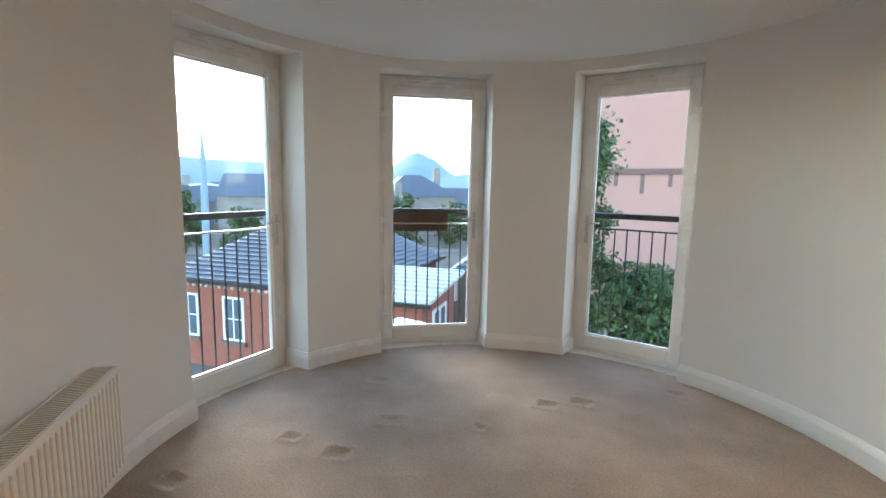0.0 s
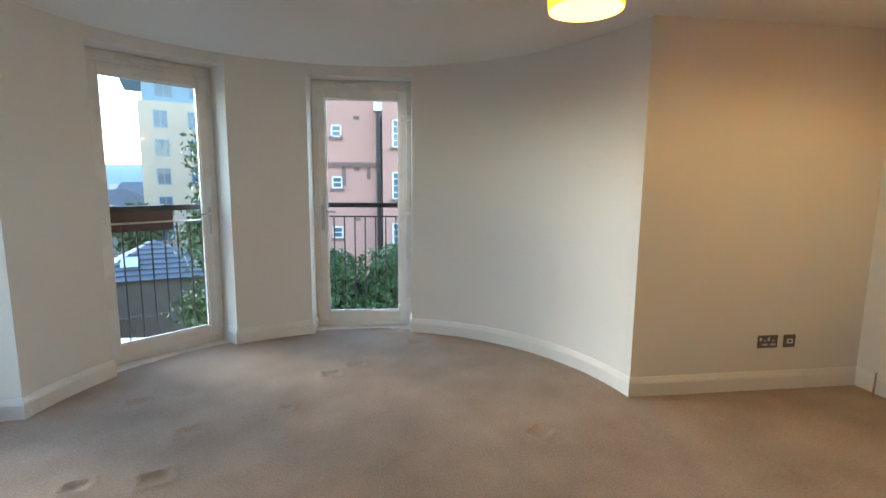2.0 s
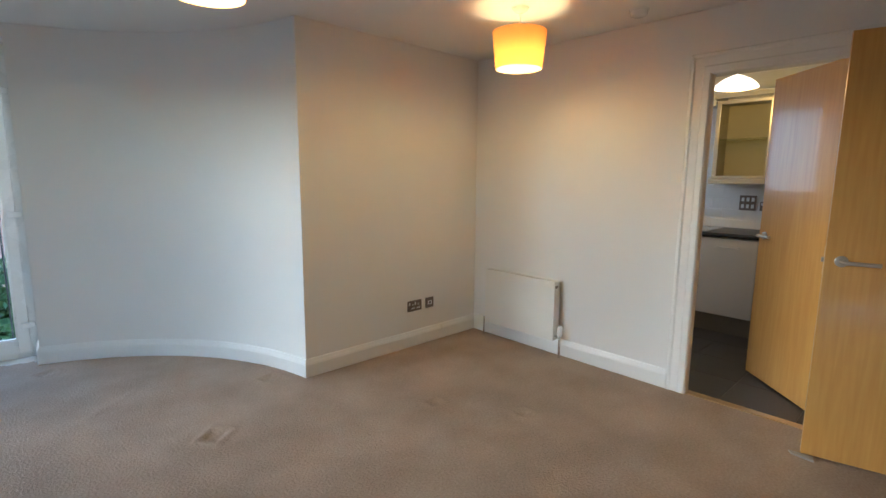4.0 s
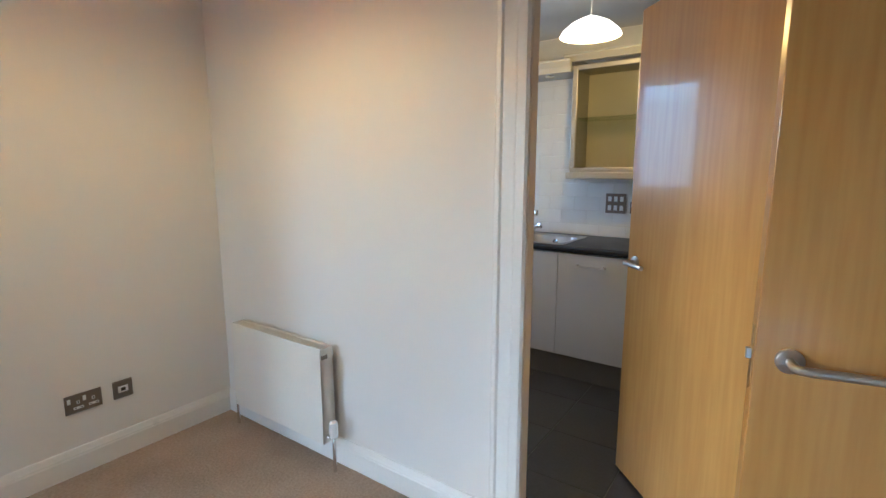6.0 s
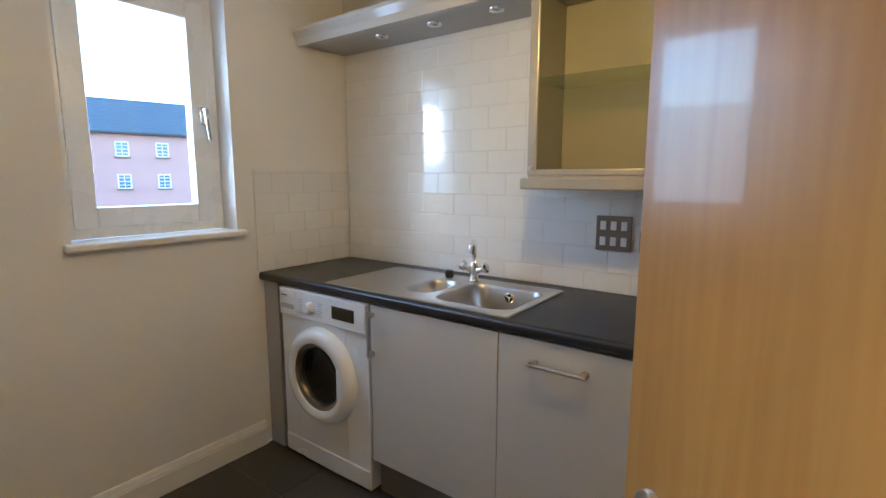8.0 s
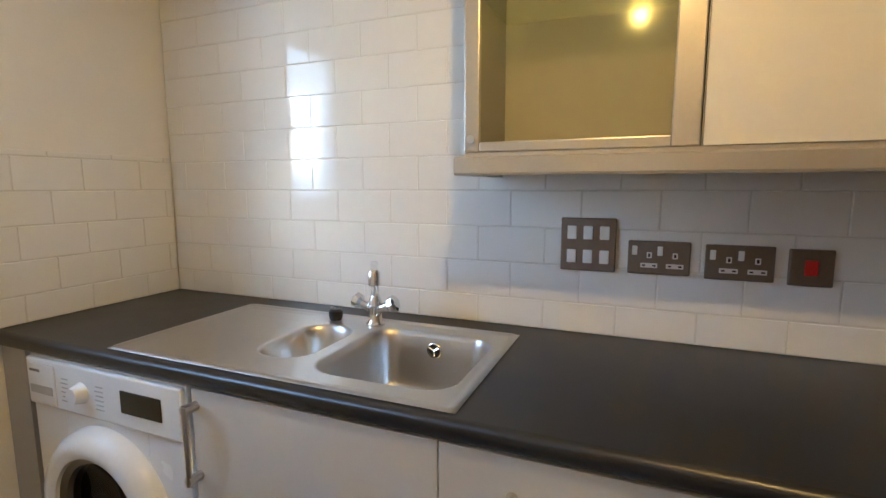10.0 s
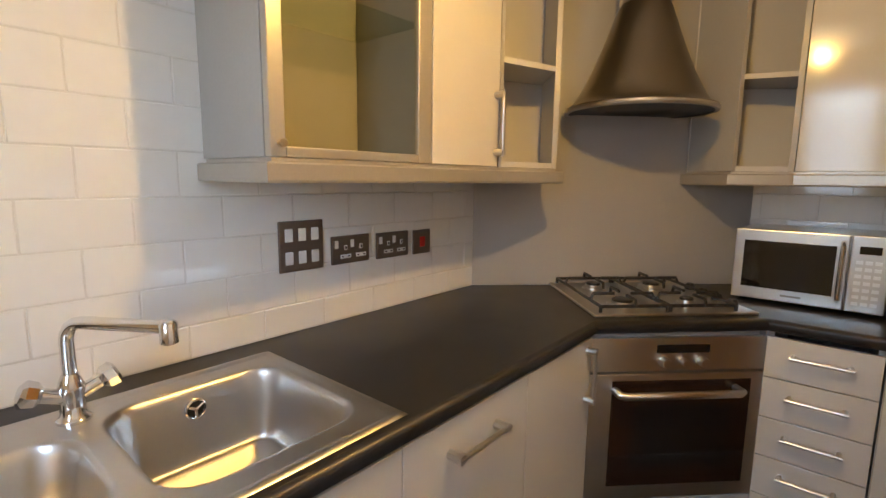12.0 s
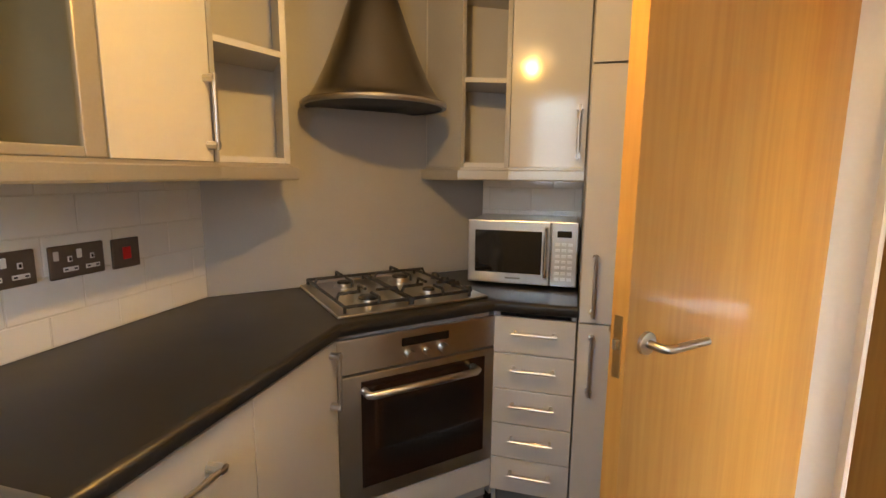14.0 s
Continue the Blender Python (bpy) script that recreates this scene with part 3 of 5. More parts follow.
def radiator(at, turn, length, label, fluted, valve, end=1):
    """Panel radiator in its own frame: x along it, y out of the wall, base height included."""
    r = thing("radiator", at, turn, label, "radiator")
    z0, z1, d0, d1 = 0.13, 0.592, 0.028, 0.10 if valve else 0.145
    part("back_panel", box(0, length, d0, d0 + 0.012, z0, z1 - 0.01, 0.004), RADWHITE, r, local=True)
    own = box(0, length, d1 - 0.012, d1, z0, z1 - 0.004, 0.004)
    part("front_panel", own, RADWHITE, r, local=True)
    n = int(length / 0.034) if fluted else 0
    for i in range(n):
        x = (i + 0.5) * length / n
        part("flute", box(x - 0.010, x + 0.010, d1 - 0.004, d1 + 0.006, z0 + 0.02, z1 - 0.03, 0.004, segs=1), RADWHITE, r, local=True)
    for x in (0.0, length - 0.006):
        part("side_cover", box(x, x + 0.006, d0 - 0.004, d1 + 0.001, z0, z1, 0.002), RADWHITE, r, local=True)
    own = box(0.004, length - 0.004, d0, d0 + 0.010, z1 - 0.008, z1)
    box(0.004, length - 0.004, d1 - 0.012, d1, z1 - 0.008, z1, bm=own)
    n = int(length / 0.016)
    for i in range(n):
        x = 0.006 + (i + 0.5) * (length - 0.012) / n
        box(x - 0.003, x + 0.003, d0 + 0.010, d1 - 0.012, z1 - 0.006, z1 - 0.001, bm=own)
    part("top_grille", own, RADWHITE, r, "slotted metal top grille", local=True)
    for x in (0.12, length - 0.12):
        part("bracket", box(x - 0.015, x + 0.015, 0, d0, z0 + 0.06, z1 - 0.08), RADWHITE, r, local=True)
    if valve:
        x = length + 0.045 if end > 0 else -0.045
        near = length - 0.01 if end > 0 else 0.01
        part("valve_body", tube([(near, 0.075, 0.165), (x, 0.075, 0.165), (x, 0.075, 0.06), (x, 0.075, 0.0)], 0.009, 10), CHROME, r, "chrome valve and pipe", local=True, smooth=True)
        part("valve_head", lathe([(0, 0.175), (0.018, 0.175), (0.021, 0.19), (0.019, 0.245), (0.012, 0.252), (0, 0.252)], (x, 0.075, 0), 16), WHITE, r, "white thermostatic valve head", local=True, smooth=True)
        part("bleed_cap", box(-0.004 if end < 0 else length, 0.0 if end < 0 else length + 0.004, 0.06, 0.095, z1 - 0.05, z1 - 0.03, 0.001), DARKSTEEL, r, local=True)
        part("pipe", tube([(length, 0.075, 0.165), (length + 0.03, 0.075, 0.165), (length + 0.03, 0.075, 0.0)], 0.008, 10), CHROME, r, local=True, smooth=True)
    return r


# against the partition: x runs towards -y, out of the wall is -x
radiator((PART0, 2.17, 0), 90, 0.70, "cream enamelled panel radiator with a flat front below the pendant lamp", False, True, -1)
ra = Vector((-1.198, 1.704))
u = Vector((0.735, -0.678))
radiator((-1.216, 1.659, 0), math.degrees(math.atan2(u.y, u.x)), 0.95, "cream panel radiator with upright flutes on the bay wall", True, False)


def plate(name, cx, z, w, h, face, label, kind):
    """A wall plate in its own frame: x to the right, y out of the wall, z up."""
    at, turn = face
    p = thing(name, (*at(cx), z), turn, label, "socket")
    part("plate", box(-w / 2, w / 2, 0.0, 0.008, -h / 2, h / 2, 0.003), BRONZE, p, local=True)

    def rocker(x, zz, ww=0.011, hh=0.022, m=WHITE, lab=""):
        part("rocker", box(x - ww / 2, x + ww / 2, 0.007, 0.0115, zz - hh / 2, zz + hh / 2, 0.002), m, p, lab, local=True)

    def outlet(x, zz):
        pins = part("pin_shutter", box(x - 0.020, x + 0.020, 0.0075, 0.0095, zz - 0.022, zz - 0.010, 0.001), WHITE, p, "pale shutter of the pin slots", local=True)
        for dx in (-0.012, 0.012):
            part("pin_slot", box(x + dx - 0.004, x + dx + 0.004, 0.009, 0.0102, zz - 0.018, zz - 0.014), BLACK, pins, local=True)
        earth = part("earth_shutter", box(x - 0.006, x + 0.006, 0.0075, 0.0095, zz + 0.003, zz + 0.018, 0.001), WHITE, p, local=True)
        part("earth_slot", box(x - 0.0028, x + 0.0028, 0.009, 0.0102, zz + 0.006, zz + 0.015), BLACK, earth, local=True)
    if kind == "grid":
        for zz in (-0.032, 0.032):
            for x in (-0.042, 0.0, 0.042):
                rocker(x, zz, 0.024, 0.036)
    elif kind == "double":
        for x in (-0.038, 0.022):
            outlet(x, -0.004)
            rocker(x + 0.035, 0.018, 0.013, 0.024)
    elif kind == "single":
        part("outlet", box(-0.022, 0.022, 0.0075, 0.010, -0.016, 0.016, 0.002), WHITE, p, "white outlet insert", local=True)
        part("hole", box(-0.010, 0.010, 0.0095, 0.0105, -0.008, 0.008), BLACK, p, local=True)
    elif kind == "cooker":
        rocker(0, 0, 0.026, 0.036, RED, "red rocker switch")
    return p


wall_s = (lambda c: (c, SOCKY), 180)
plate("double_socket", 3.052, 0.336, 0.146, 0.088, wall_s, "bronze double socket above the skirting board", "double")
plate("aerial_socket", 3.215, 0.336, 0.086, 0.088, wall_s, "bronze aerial socket above the skirting board", "single")


def pendant(x, y):
    p = thing("pendant_lamp", (x, y, H), 0, "lit pendant lamp with a tapered yellow fabric shade", "pendant lamp", "pendant lamps")
    part("ceiling_rose", lathe([(0, -0.03), (0.02, -0.03), (0.045, -0.012), (0.05, 0), (0, 0)], (0, 0, 0), 24), WHITE, p, local=True, smooth=True)
    part("cord", tube([(0, 0, -0.02), (0, 0, -0.17)], 0.0035, 8), WHITE, p, local=True)
    part("lamp_holder", lathe([(0, -0.16), (0.016, -0.16), (0.018, -0.215), (0, -0.215)], (0, 0, 0), 16), WHITE, p, local=True)
    prof = [(0.158, -0.135), (0.150, -0.20), (0.142, -0.27), (0.134, -0.345), (0.136, -0.345), (0.1445, -0.27), (0.1525, -0.20), (0.160, -0.135)]
    part("shade", lathe(prof, (0, 0, 0), 48), SHADE, p, "yellow fabric shade", local=True, smooth=True)
    own = bmesh.new()
    for k in range(3):
        a = 2 * math.pi * k / 3
        tube([(0.016 * math.cos(a), 0.016 * math.sin(a), -0.165), (0.156 * math.cos(a), 0.156 * math.sin(a), -0.14)], 0.002, 6, own)
    part("spider_ring", own, WHITE, p, local=True)
    part("bulb", lathe([(0.004, -0.305), (0.022, -0.295), (0.031, -0.272), (0.027, -0.245), (0.014, -0.215), (0.0, -0.212)], (0, 0, 0), 16), BULB, p, local=True, smooth=True)
    l = bpy.data.lights.new("pendant_light", "POINT")
    l.energy, l.color, l.shadow_soft_size = 1.5, (1.0, 0.65, 0.25), 0.04
    lo = new("pendant_light", l)
    lo.location = (x, y, H - 0.325)


pendant(2.97, 2.03)
pendant(1.235, 2.09)
s = thing("smoke_detector", (3.49, 1.56, H), 0, "white round smoke detector on the ceiling", "smoke detector")
part("base", lathe([(0, -0.01), (0.055, -0.01), (0.056, 0), (0, 0)], (0, 0, 0), 28), WHITE, s, local=True, smooth=True)
part("cover", lathe([(0, -0.042), (0.03, -0.042), (0.046, -0.034), (0.05, -0.01), (0, -0.01)], (0, 0, 0), 28), WHITE, s, local=True, smooth=True)

# ---- kitchen ----
# floor tiles, with joints
solo("floor_kitchen", box(PART0 + 0.03, SINKX, BACKY, WINY, -0.13, -0.004), PLINTH, "dark grouted bed of the kitchen floor", "floor", "structure")
kf = bpy.data.objects["floor_kitchen"]
TX, TY = 0.40, 0.40
tile_mesh = {}
ix = 0
x = PART0 + 0.062
while x < 5.45:
    y = BACKY
    while y < WINY - 0.01:
        wx, wy = min(TX, 5.48 - x) - 0.004, min(TY, WINY - y) - 0.004
        key = (round(wx, 3), round(wy, 3))
        if key not in tile_mesh:
            b = box(0, wx, 0, wy, -0.006, 0.0, 0.0012, segs=1)
            me = bpy.data.meshes.new("tile")
            b.to_mesh(me)
            b.free()
            me.materials.append(FLOORTILE)
            tile_mesh[key] = me
        o = new("tile", tile_mesh[key])
        o.location, o.parent = (x, y, 0), kf
        y += TY
    x += TX

# base units along the sink wall
UX = 5.27


def bar_handle(parent, a, b, out):
    """A square-ended bar handle between two points, standing off along out."""
    a, b, o = Vector(a), Vector(b), Vector(out)
    own = tube([a + o, b + o], 0.0065, 12)
    for p in (a + (b - a) * 0.06, b - (b - a) * 0.06):
        tube([p, p + o * 1.15], 0.0115, 8, own)
    part("handle", own, STEEL, parent, "brushed steel bar handle", smooth=True)


def base_unit(label, y0, y1):
    u = thing("base_unit", (5.57, (y0 + y1) / 2, 0), 0, label, "kitchen unit", "base units")
    own = box(UX + 0.02, SINKX - 0.02, y0, y0 + 0.016, 0.174, 0.868)
    box(UX + 0.02, SINKX - 0.02, y1 - 0.016, y1, 0.174, 0.868, bm=own)
    box(UX + 0.02, SINKX - 0.02, y0 + 0.016, y1 - 0.016, 0.174, 0.19, bm=own)
    box(SINKX - 0.03, SINKX - 0.02, y0 + 0.016, y1 - 0.016, 0.19, 0.66, bm=own)
    part("carcass", own, CARCASS, u)
    part("door", box(UX, UX + 0.019, y0 + 0.0015, y1 - 0.0015, 0.173, 0.862, 0.0015), UNIT, u)
    return u


bu = base_unit("pale grey unit below the sink with one upright handle", 1.700, 2.306)
bar_handle(bu, (UX, 2.292, 0.645), (UX, 2.292, 0.835), (-0.03, 0, 0))
bu = base_unit("pale grey unit with a level bar handle", 1.254, 1.700)
bar_handle(bu, (UX, 1.575, 0.788), (UX, 1.385, 0.788), (-0.032, 0, 0))
bu = base_unit("narrow pale grey unit beside the corner oven", 0.86, 1.254)
bar_handle(bu, (UX, 0.90, 0.66), (UX, 0.90, 0.84), (-0.03, 0, 0))
solo("plinth", box(UX + 0.05, UX + 0.066, 0.86, 2.31, 0.0, 0.172), PLINTH, "dark grey plinth board under the base units", "plinth")
solo("filler_panel", box(UX + 0.012, SINKX - 0.02, 2.955, WINY - 0.002, 0.0, 0.866), CARCASS, "dark grey filler panel beside the washing machine", "panel")

# washing machine
wm = thing("washing_machine", (5.55, 2.62, 0), 0, "white front-loading washing machine under the worktop", "washing machine")
own = box(UX + 0.225, 5.83, 2.325, 2.918, 0.012, 0.862, 0.004)
box(UX + 0.004, UX + 0.225, 2.325, 2.467, 0.012, 0.862, 0.004, bm=own)
box(UX + 0.004, UX + 0.225, 2.777, 2.918, 0.012, 0.862, 0.004, bm=own)
box(UX + 0.004, UX + 0.225, 2.467, 2.777, 0.012, 0.323, bm=own)
box(UX + 0.004, UX + 0.225, 2.467, 2.777, 0.633, 0.862, bm=own)
part("body", own, WHITE, wm)
part("fascia", box(UX - 0.008, UX + 0.01, 2.328, 2.915, 0.705 + 0.02, 0.858, 0.006), WHITE, wm, "white control panel")
part("kick_panel", box(UX - 0.002, UX + 0.01, 2.33, 2.913, 0.02, 0.105, 0.004), WHITE, wm)
DC, DZc = (UX, 2.622), 0.478
door = part("door_ring", lathe([(0.150, -0.012), (0.160, -0.042), (0.180, -0.050), (0.205, -0.044), (0.222, -0.022), (0.226, 0.006), (0.150, 0.006)], (DC[0], DC[1], DZc), 48, axis="x"), WHITE, wm, "white porthole door ring", smooth=True)
part("bezel", lathe([(0.132, 0.0), (0.140, -0.026), (0.158, -0.034), (0.161, -0.030), (0.150, 0.004), (0.132, 0.004)], (DC[0], DC[1], DZc), 48, axis="x"), DARKSTEEL, door, smooth=True)
part("porthole_glass", lathe([(0.0, 0.02), (0.07, 0.015), (0.12, -0.002), (0.150, -0.022)], (DC[0], DC[1], DZc), 40, axis="x"), DRUMGLASS, door, "dark domed glass", smooth=True)
part("drum", lathe([(0.148, 0.003), (0.148, 0.20), (0.05, 0.22), (0.0, 0.22)], (DC[0], DC[1], DZc), 40, axis="x"), BLACK, wm, "dark drum opening", smooth=True)
part("door_grip", box(UX - 0.049, UX - 0.040, 2.445, 2.475, DZc - 0.07, DZc + 0.07, 0.004), WHITE, door)
part("dial", lathe([(0, -0.034), (0.020, -0.034), (0.026, -0.014), (0.028, -0.008), (0, -0.008)], (UX, 2.685, 0.79), 28, axis="x"), WHITE, wm, "white programme dial", smooth=True)
part("display", box(UX - 0.0105, UX - 0.007, 2.395, 2.535, 0.765, 0.822, 0.001), DARKGLASS, wm, "black display window")
part("detergent_drawer", box(UX - 0.0115, UX - 0.007, 2.79, 2.905, 0.735, 0.845, 0.002), WHITE, wm, "white detergent drawer")
part("drawer_grip", box(UX - 0.013, UX - 0.0112, 2.80, 2.895, 0.762, 0.785, 0.001), CARCASS, wm)
for i in range(6):
    for ya, yb in ((2.60, 2.632), (2.738, 2.768)):
        part("printed_legend", box(UX - 0.0092, UX - 0.0078, ya, yb - 0.004 * (i % 2), 0.755 + 0.012 * i, 0.758 + 0.012 * i), CARCASS, wm)
part("maker_mark", box(UX - 0.0125, UX - 0.0112, 2.85, 2.893, 0.822, 0.829), BRONZE, wm)

# worktop, with the sink's cut-out
WT0, WT1 = 0.872, 0.910
FX = 5.258
corner_a, corner_b = (FX, 0.858), (4.858, 0.444)
EX0 = 4.569
front = [(FX, WINY), corner_a, corner_b, (EX0, 0.444)]
inset = 0.016
own = bmesh.new()
A, B = 1.705, 2.275
prism([(FX + inset, WINY), (SINKX, WINY), (SINKX, B), (FX + inset, B)], WT0, WT1, own)
prism([(FX + inset, A), (5.345, A), (5.345, B), (FX + inset, B)], WT0, WT1, own)
prism([(5.715, A), (SINKX, A), (SINKX, B), (5.715, B)], WT0, WT1, own)
k = inset * 0.414
prism([(FX + inset, A), (SINKX, A), (SINKX, 0.695), (5.025, BACKY), (EX0, BACKY), (EX0, 0.444 - inset), (4.858 + k, 0.444 - inset), (FX + inset, 0.858 - k)], WT0, WT1, own)
nose = [(0.0, WT0), (0.0, WT1)] + [(-(inset) * math.sin(a) - 0.0, WT1 - 0.012 + 0.012 * math.cos(a)) for a in (0.4, 0.8, 1.2, 1.57)] + [(-inset, WT0 + 0.008), (-inset + 0.006, WT0)]
inner = [(FX + inset, WINY), (FX + inset, 0.858 - k), (4.858 + k, 0.444 - inset), (EX0, 0.444 - inset)]
merge(own, sweep(inner, nose, 1))
solo("worktop", own, WORKTOP, "charcoal laminate worktop running round the corner hob", "worktop", smooth=True)
own = sweep([(SINKX, WINY), (SINKX, 0.695), (5.025, BACKY), (EX0, BACKY)], [(0, WT1 - 0.002), (0.006, WT1), (0.001, WT1 + 0.008), (0, WT1 + 0.008)], -1)
solo("sealant", own, WHITE, "white sealant bead along the worktop", "sealant", "structure")

# sink: one pressed sheet with two bowls and a ribbed drainer
SX0, SX1, SY0, SY1 = 5.283, 5.775, 1.672, 2.605


def rsd(x, y, x0, x1, y0, y1, r):
    qx, qy = abs(x - (x0 + x1) / 2) - (x1 - x0) / 2 + r, abs(y - (y0 + y1) / 2) - (y1 - y0) / 2 + r
    return math.hypot(max(qx, 0), max(qy, 0)) + min(max(qx, qy), 0) - r


def smooth01(t):
    t = min(1, max(0, t))
    return t * t * (3 - 2 * t)


def sink_z(x, y):
    e = rsd(x, y, SX0, SX1, SY0, SY1, 0.02)
    z = 0.9125 + 0.004 * smooth01(-e / 0.006) - 0.004 * smooth01((-e - 0.014) / 0.008)
    d = rsd(x, y, 5.352, 5.705, 1.712, 2.060, 0.075)
    z -= 0.155 * smooth01(-d / 0.036) ** 0.8 if d < 0 else 0
    d2 = rsd(x, y, 5.392, 5.668, 2.098, 2.262, 0.075)
    z -= 0.095 * smooth01(-d2 / 0.034) ** 0.8 if d2 < 0 else 0
    if y > 2.29 and -e > 0.03:
        q = min(1, (y - 2.29) / 0.03, (-e - 0.03) / 0.01)
        z -= q * (0.002 + 0.0003 * math.exp(-((((x - SX0) % 0.155) - 0.07) / 0.006) ** 2))
    return z


nx, ny = 98, 186
own = bmesh.new()
grid = [[own.verts.new((SX0 + (SX1 - SX0) * i / nx, SY0 + (SY1 - SY0) * j / ny, sink_z(SX0 + (SX1 - SX0) * i / nx, SY0 + (SY1 - SY0) * j / ny))) for j in range(ny + 1)] for i in range(nx + 1)]
for i in range(nx):
    for j in range(ny):
        own.faces.new((grid[i][j], grid[i + 1][j], grid[i + 1][j + 1], grid[i][j + 1]))
sk = thing("sink", (5.53, 2.14, 0.91), 0, "brushed steel sink with one and a half bowls and a drainer", "sink")
part("basin", own, SINKSTEEL, sk, smooth="all")
for cx, cy, cz, r in ((5.53, 1.886, 0.7595, 0.042), (5.53, 2.18, 0.8195, 0.036)):
    own = lathe([(0.0, 0.001), (r * 0.45, 0.001), (r * 0.5, 0.003), (r * 0.85, 0.002), (r, 0.0045), (r * 1.05, 0.001)], (cx, cy, cz), 28)
    part("strainer", own, CHROME, sk, "round steel strainer", smooth=True)
own = lathe([(0.016, 0.0), (0.019, -0.006), (0.022, -0.004), (0.022, 0.004)], (5.691, 1.888, 0.868), 20, axis="x")
ov = part("overflow", own, CHROME, sk, "round overflow grille", smooth=True)
own = lathe([(0, -0.001), (0.017, -0.001), (0.017, 0.003), (0, 0.003)], (5.691, 1.888, 0.868), 20, axis="x")
part("overflow_hole", own, BLACK, ov)
own = bmesh.new()
for a in (0.5, 2.6, 4.7):
    tube([(5.688, 1.888, 0.868), (5.688, 1.888 + 0.017 * math.cos(a), 0.868 + 0.017 * math.sin(a))], 0.003, 6, own)
part("overflow_spoke", own, CHROME, ov)

tp = thing("mixer_tap", (5.715, 2.085, 0.915), 0, "chrome mixer tap with a swan neck and two cross-head handles", "tap")
tx, ty = 5.715, 2.085
part("base", lathe([(0, 0.912), (0.027, 0.912), (0.027, 0.918), (0.020, 0.926), (0.019, 0.955), (0.022, 0.972), (0.017, 0.99), (0.0125, 1.0), (0, 1.0)], (tx, ty, 0), 24), CHROME, tp, smooth=True)
sd = Vector((-0.86, -0.5, 0)).normalized()
q = Vector((tx, ty, 0))
pts = [(tx, ty, 0.985), (tx, ty, 1.06)] + [tuple(q + sd * (0.035 * (1 - math.cos(a))) + Vector((0, 0, 1.06 + 0.035 * math.sin(a)))) for a in (0.4, 0.8, 1.2, 1.57)] + [tuple(q + sd * 0.19 + Vector((0, 0, 1.098))), tuple(q + sd * 0.208 + Vector((0, 0, 1.097)))]
part("spout", tube(pts, 0.0115, 16), CHROME, tp, "chrome swan-neck spout", smooth=True)
part("aerator", lathe([(0, 1.110), (0.010, 1.110), (0.0145, 1.104), (0.0145, 1.072), (0.011, 1.070), (0, 1.070)], tuple(q + sd * 0.205), 20), CHROME, tp, smooth=True)
for s in (-1, 1):
    d = Vector((0, s, 0.42)).normalized()
    c0 = Vector((tx, ty, 0.955)) + d * 0.015
    hd = part("tap_arm", tube([tuple(c0), tuple(c0 + d * 0.032)], 0.013, 16), CHROME, tp, smooth=True)
    own = tube([tuple(c0 + d * 0.030), tuple(c0 + d * 0.040), tuple(c0 + d * 0.056), tuple(c0 + d * 0.062)], [0.012, 0.023, 0.025, 0.016], 8)
    part("tap_head", own, CHROME, hd, "faceted chrome tap head", smooth=False)
pl = thing("sink_plug", (5.715, 2.222, 0.914), 0, "black rubber sink plug on the drainer edge", "plug")
part("plug_body", lathe([(0, 0.0), (0.017, 0.0), (0.021, 0.012), (0.021, 0.028), (0.014, 0.034), (0, 0.034)], (5.715, 2.222, 0.913), 20), BLACK, pl, smooth=True)
part("plug_ring", tube([(5.715, 2.222, 0.945), (5.712, 2.228, 0.952), (5.712, 2.236, 0.950)], 0.002, 6), CHROME, pl)

# corner oven, hob, hood; own frame: x along the front from the sink side, y into the corner
CO = Vector((5.282, 0.839, 0))
DIAG = math.degrees(math.atan2(0.416 - 0.839, 4.861 - 5.282))       # along the front, from the sink side to the drawers
OW = 0.597
ov = thing("oven", tuple(CO), DIAG + 180, "stainless built-in oven with a brown glass door set across the corner", "oven")


def dbox(x0, x1, y0, y1, z0, z1, bevel=0.0, bm=None):
    """In the oven's frame x runs back from the drawers' side, so mirror it."""
    return box(-x1, -x0, y0, y1, z0, z1, bevel, bm)


# in this frame the front faces +y is into the room
part("housing", dbox(0.012, OW - 0.012, -0.5, -0.02, 0.12, 0.868), CARCASS, ov, local=True)
part("control_panel", dbox(0.0, OW, -0.02, 0.0, 0.735, 0.848, 0.002), STEEL, ov, "brushed steel control panel", local=True)
dr = part("oven_door", dbox(0.0, OW, -0.02, 0.004, 0.285, 0.728, 0.003), STEEL, ov, "steel oven door", local=True)
part("door_glass", dbox(0.075, OW - 0.045, 0.003, 0.007, 0.335, 0.705, 0.002), BROWNGLASS, dr, "dark brown glass", local=True)
part("inner_window", dbox(0.15, OW - 0.10, 0.0065, 0.0075, 0.40, 0.62), DARKGLASS, dr, local=True)
own = tube([(-0.085, 0.004, 0.675), (-0.085, 0.045, 0.675), (-0.10, 0.055, 0.675), (-OW + 0.115, 0.055, 0.675), (-OW + 0.10, 0.045, 0.675), (-OW + 0.10, 0.004, 0.675)], 0.0125, 14)
part("door_handle", own, STEEL, dr, "steel bow handle", local=True, smooth=True)
part("clock_display", dbox(0.22, 0.40, -0.001, 0.003, 0.796, 0.824, 0.003), DARKGLASS, ov, "dark clock display", local=True)
for xk, r in ((0.245, 0.017), (0.31, 0.012), (0.375, 0.017)):
    part("knob", lathe([(0, 0.026), (r * 0.8, 0.026), (r, 0.018), (r, 0.0), (0, 0.0)], (-xk, 0, 0.768), 20, axis="y"), STEEL, ov, "small steel knob", local=True, smooth=True)
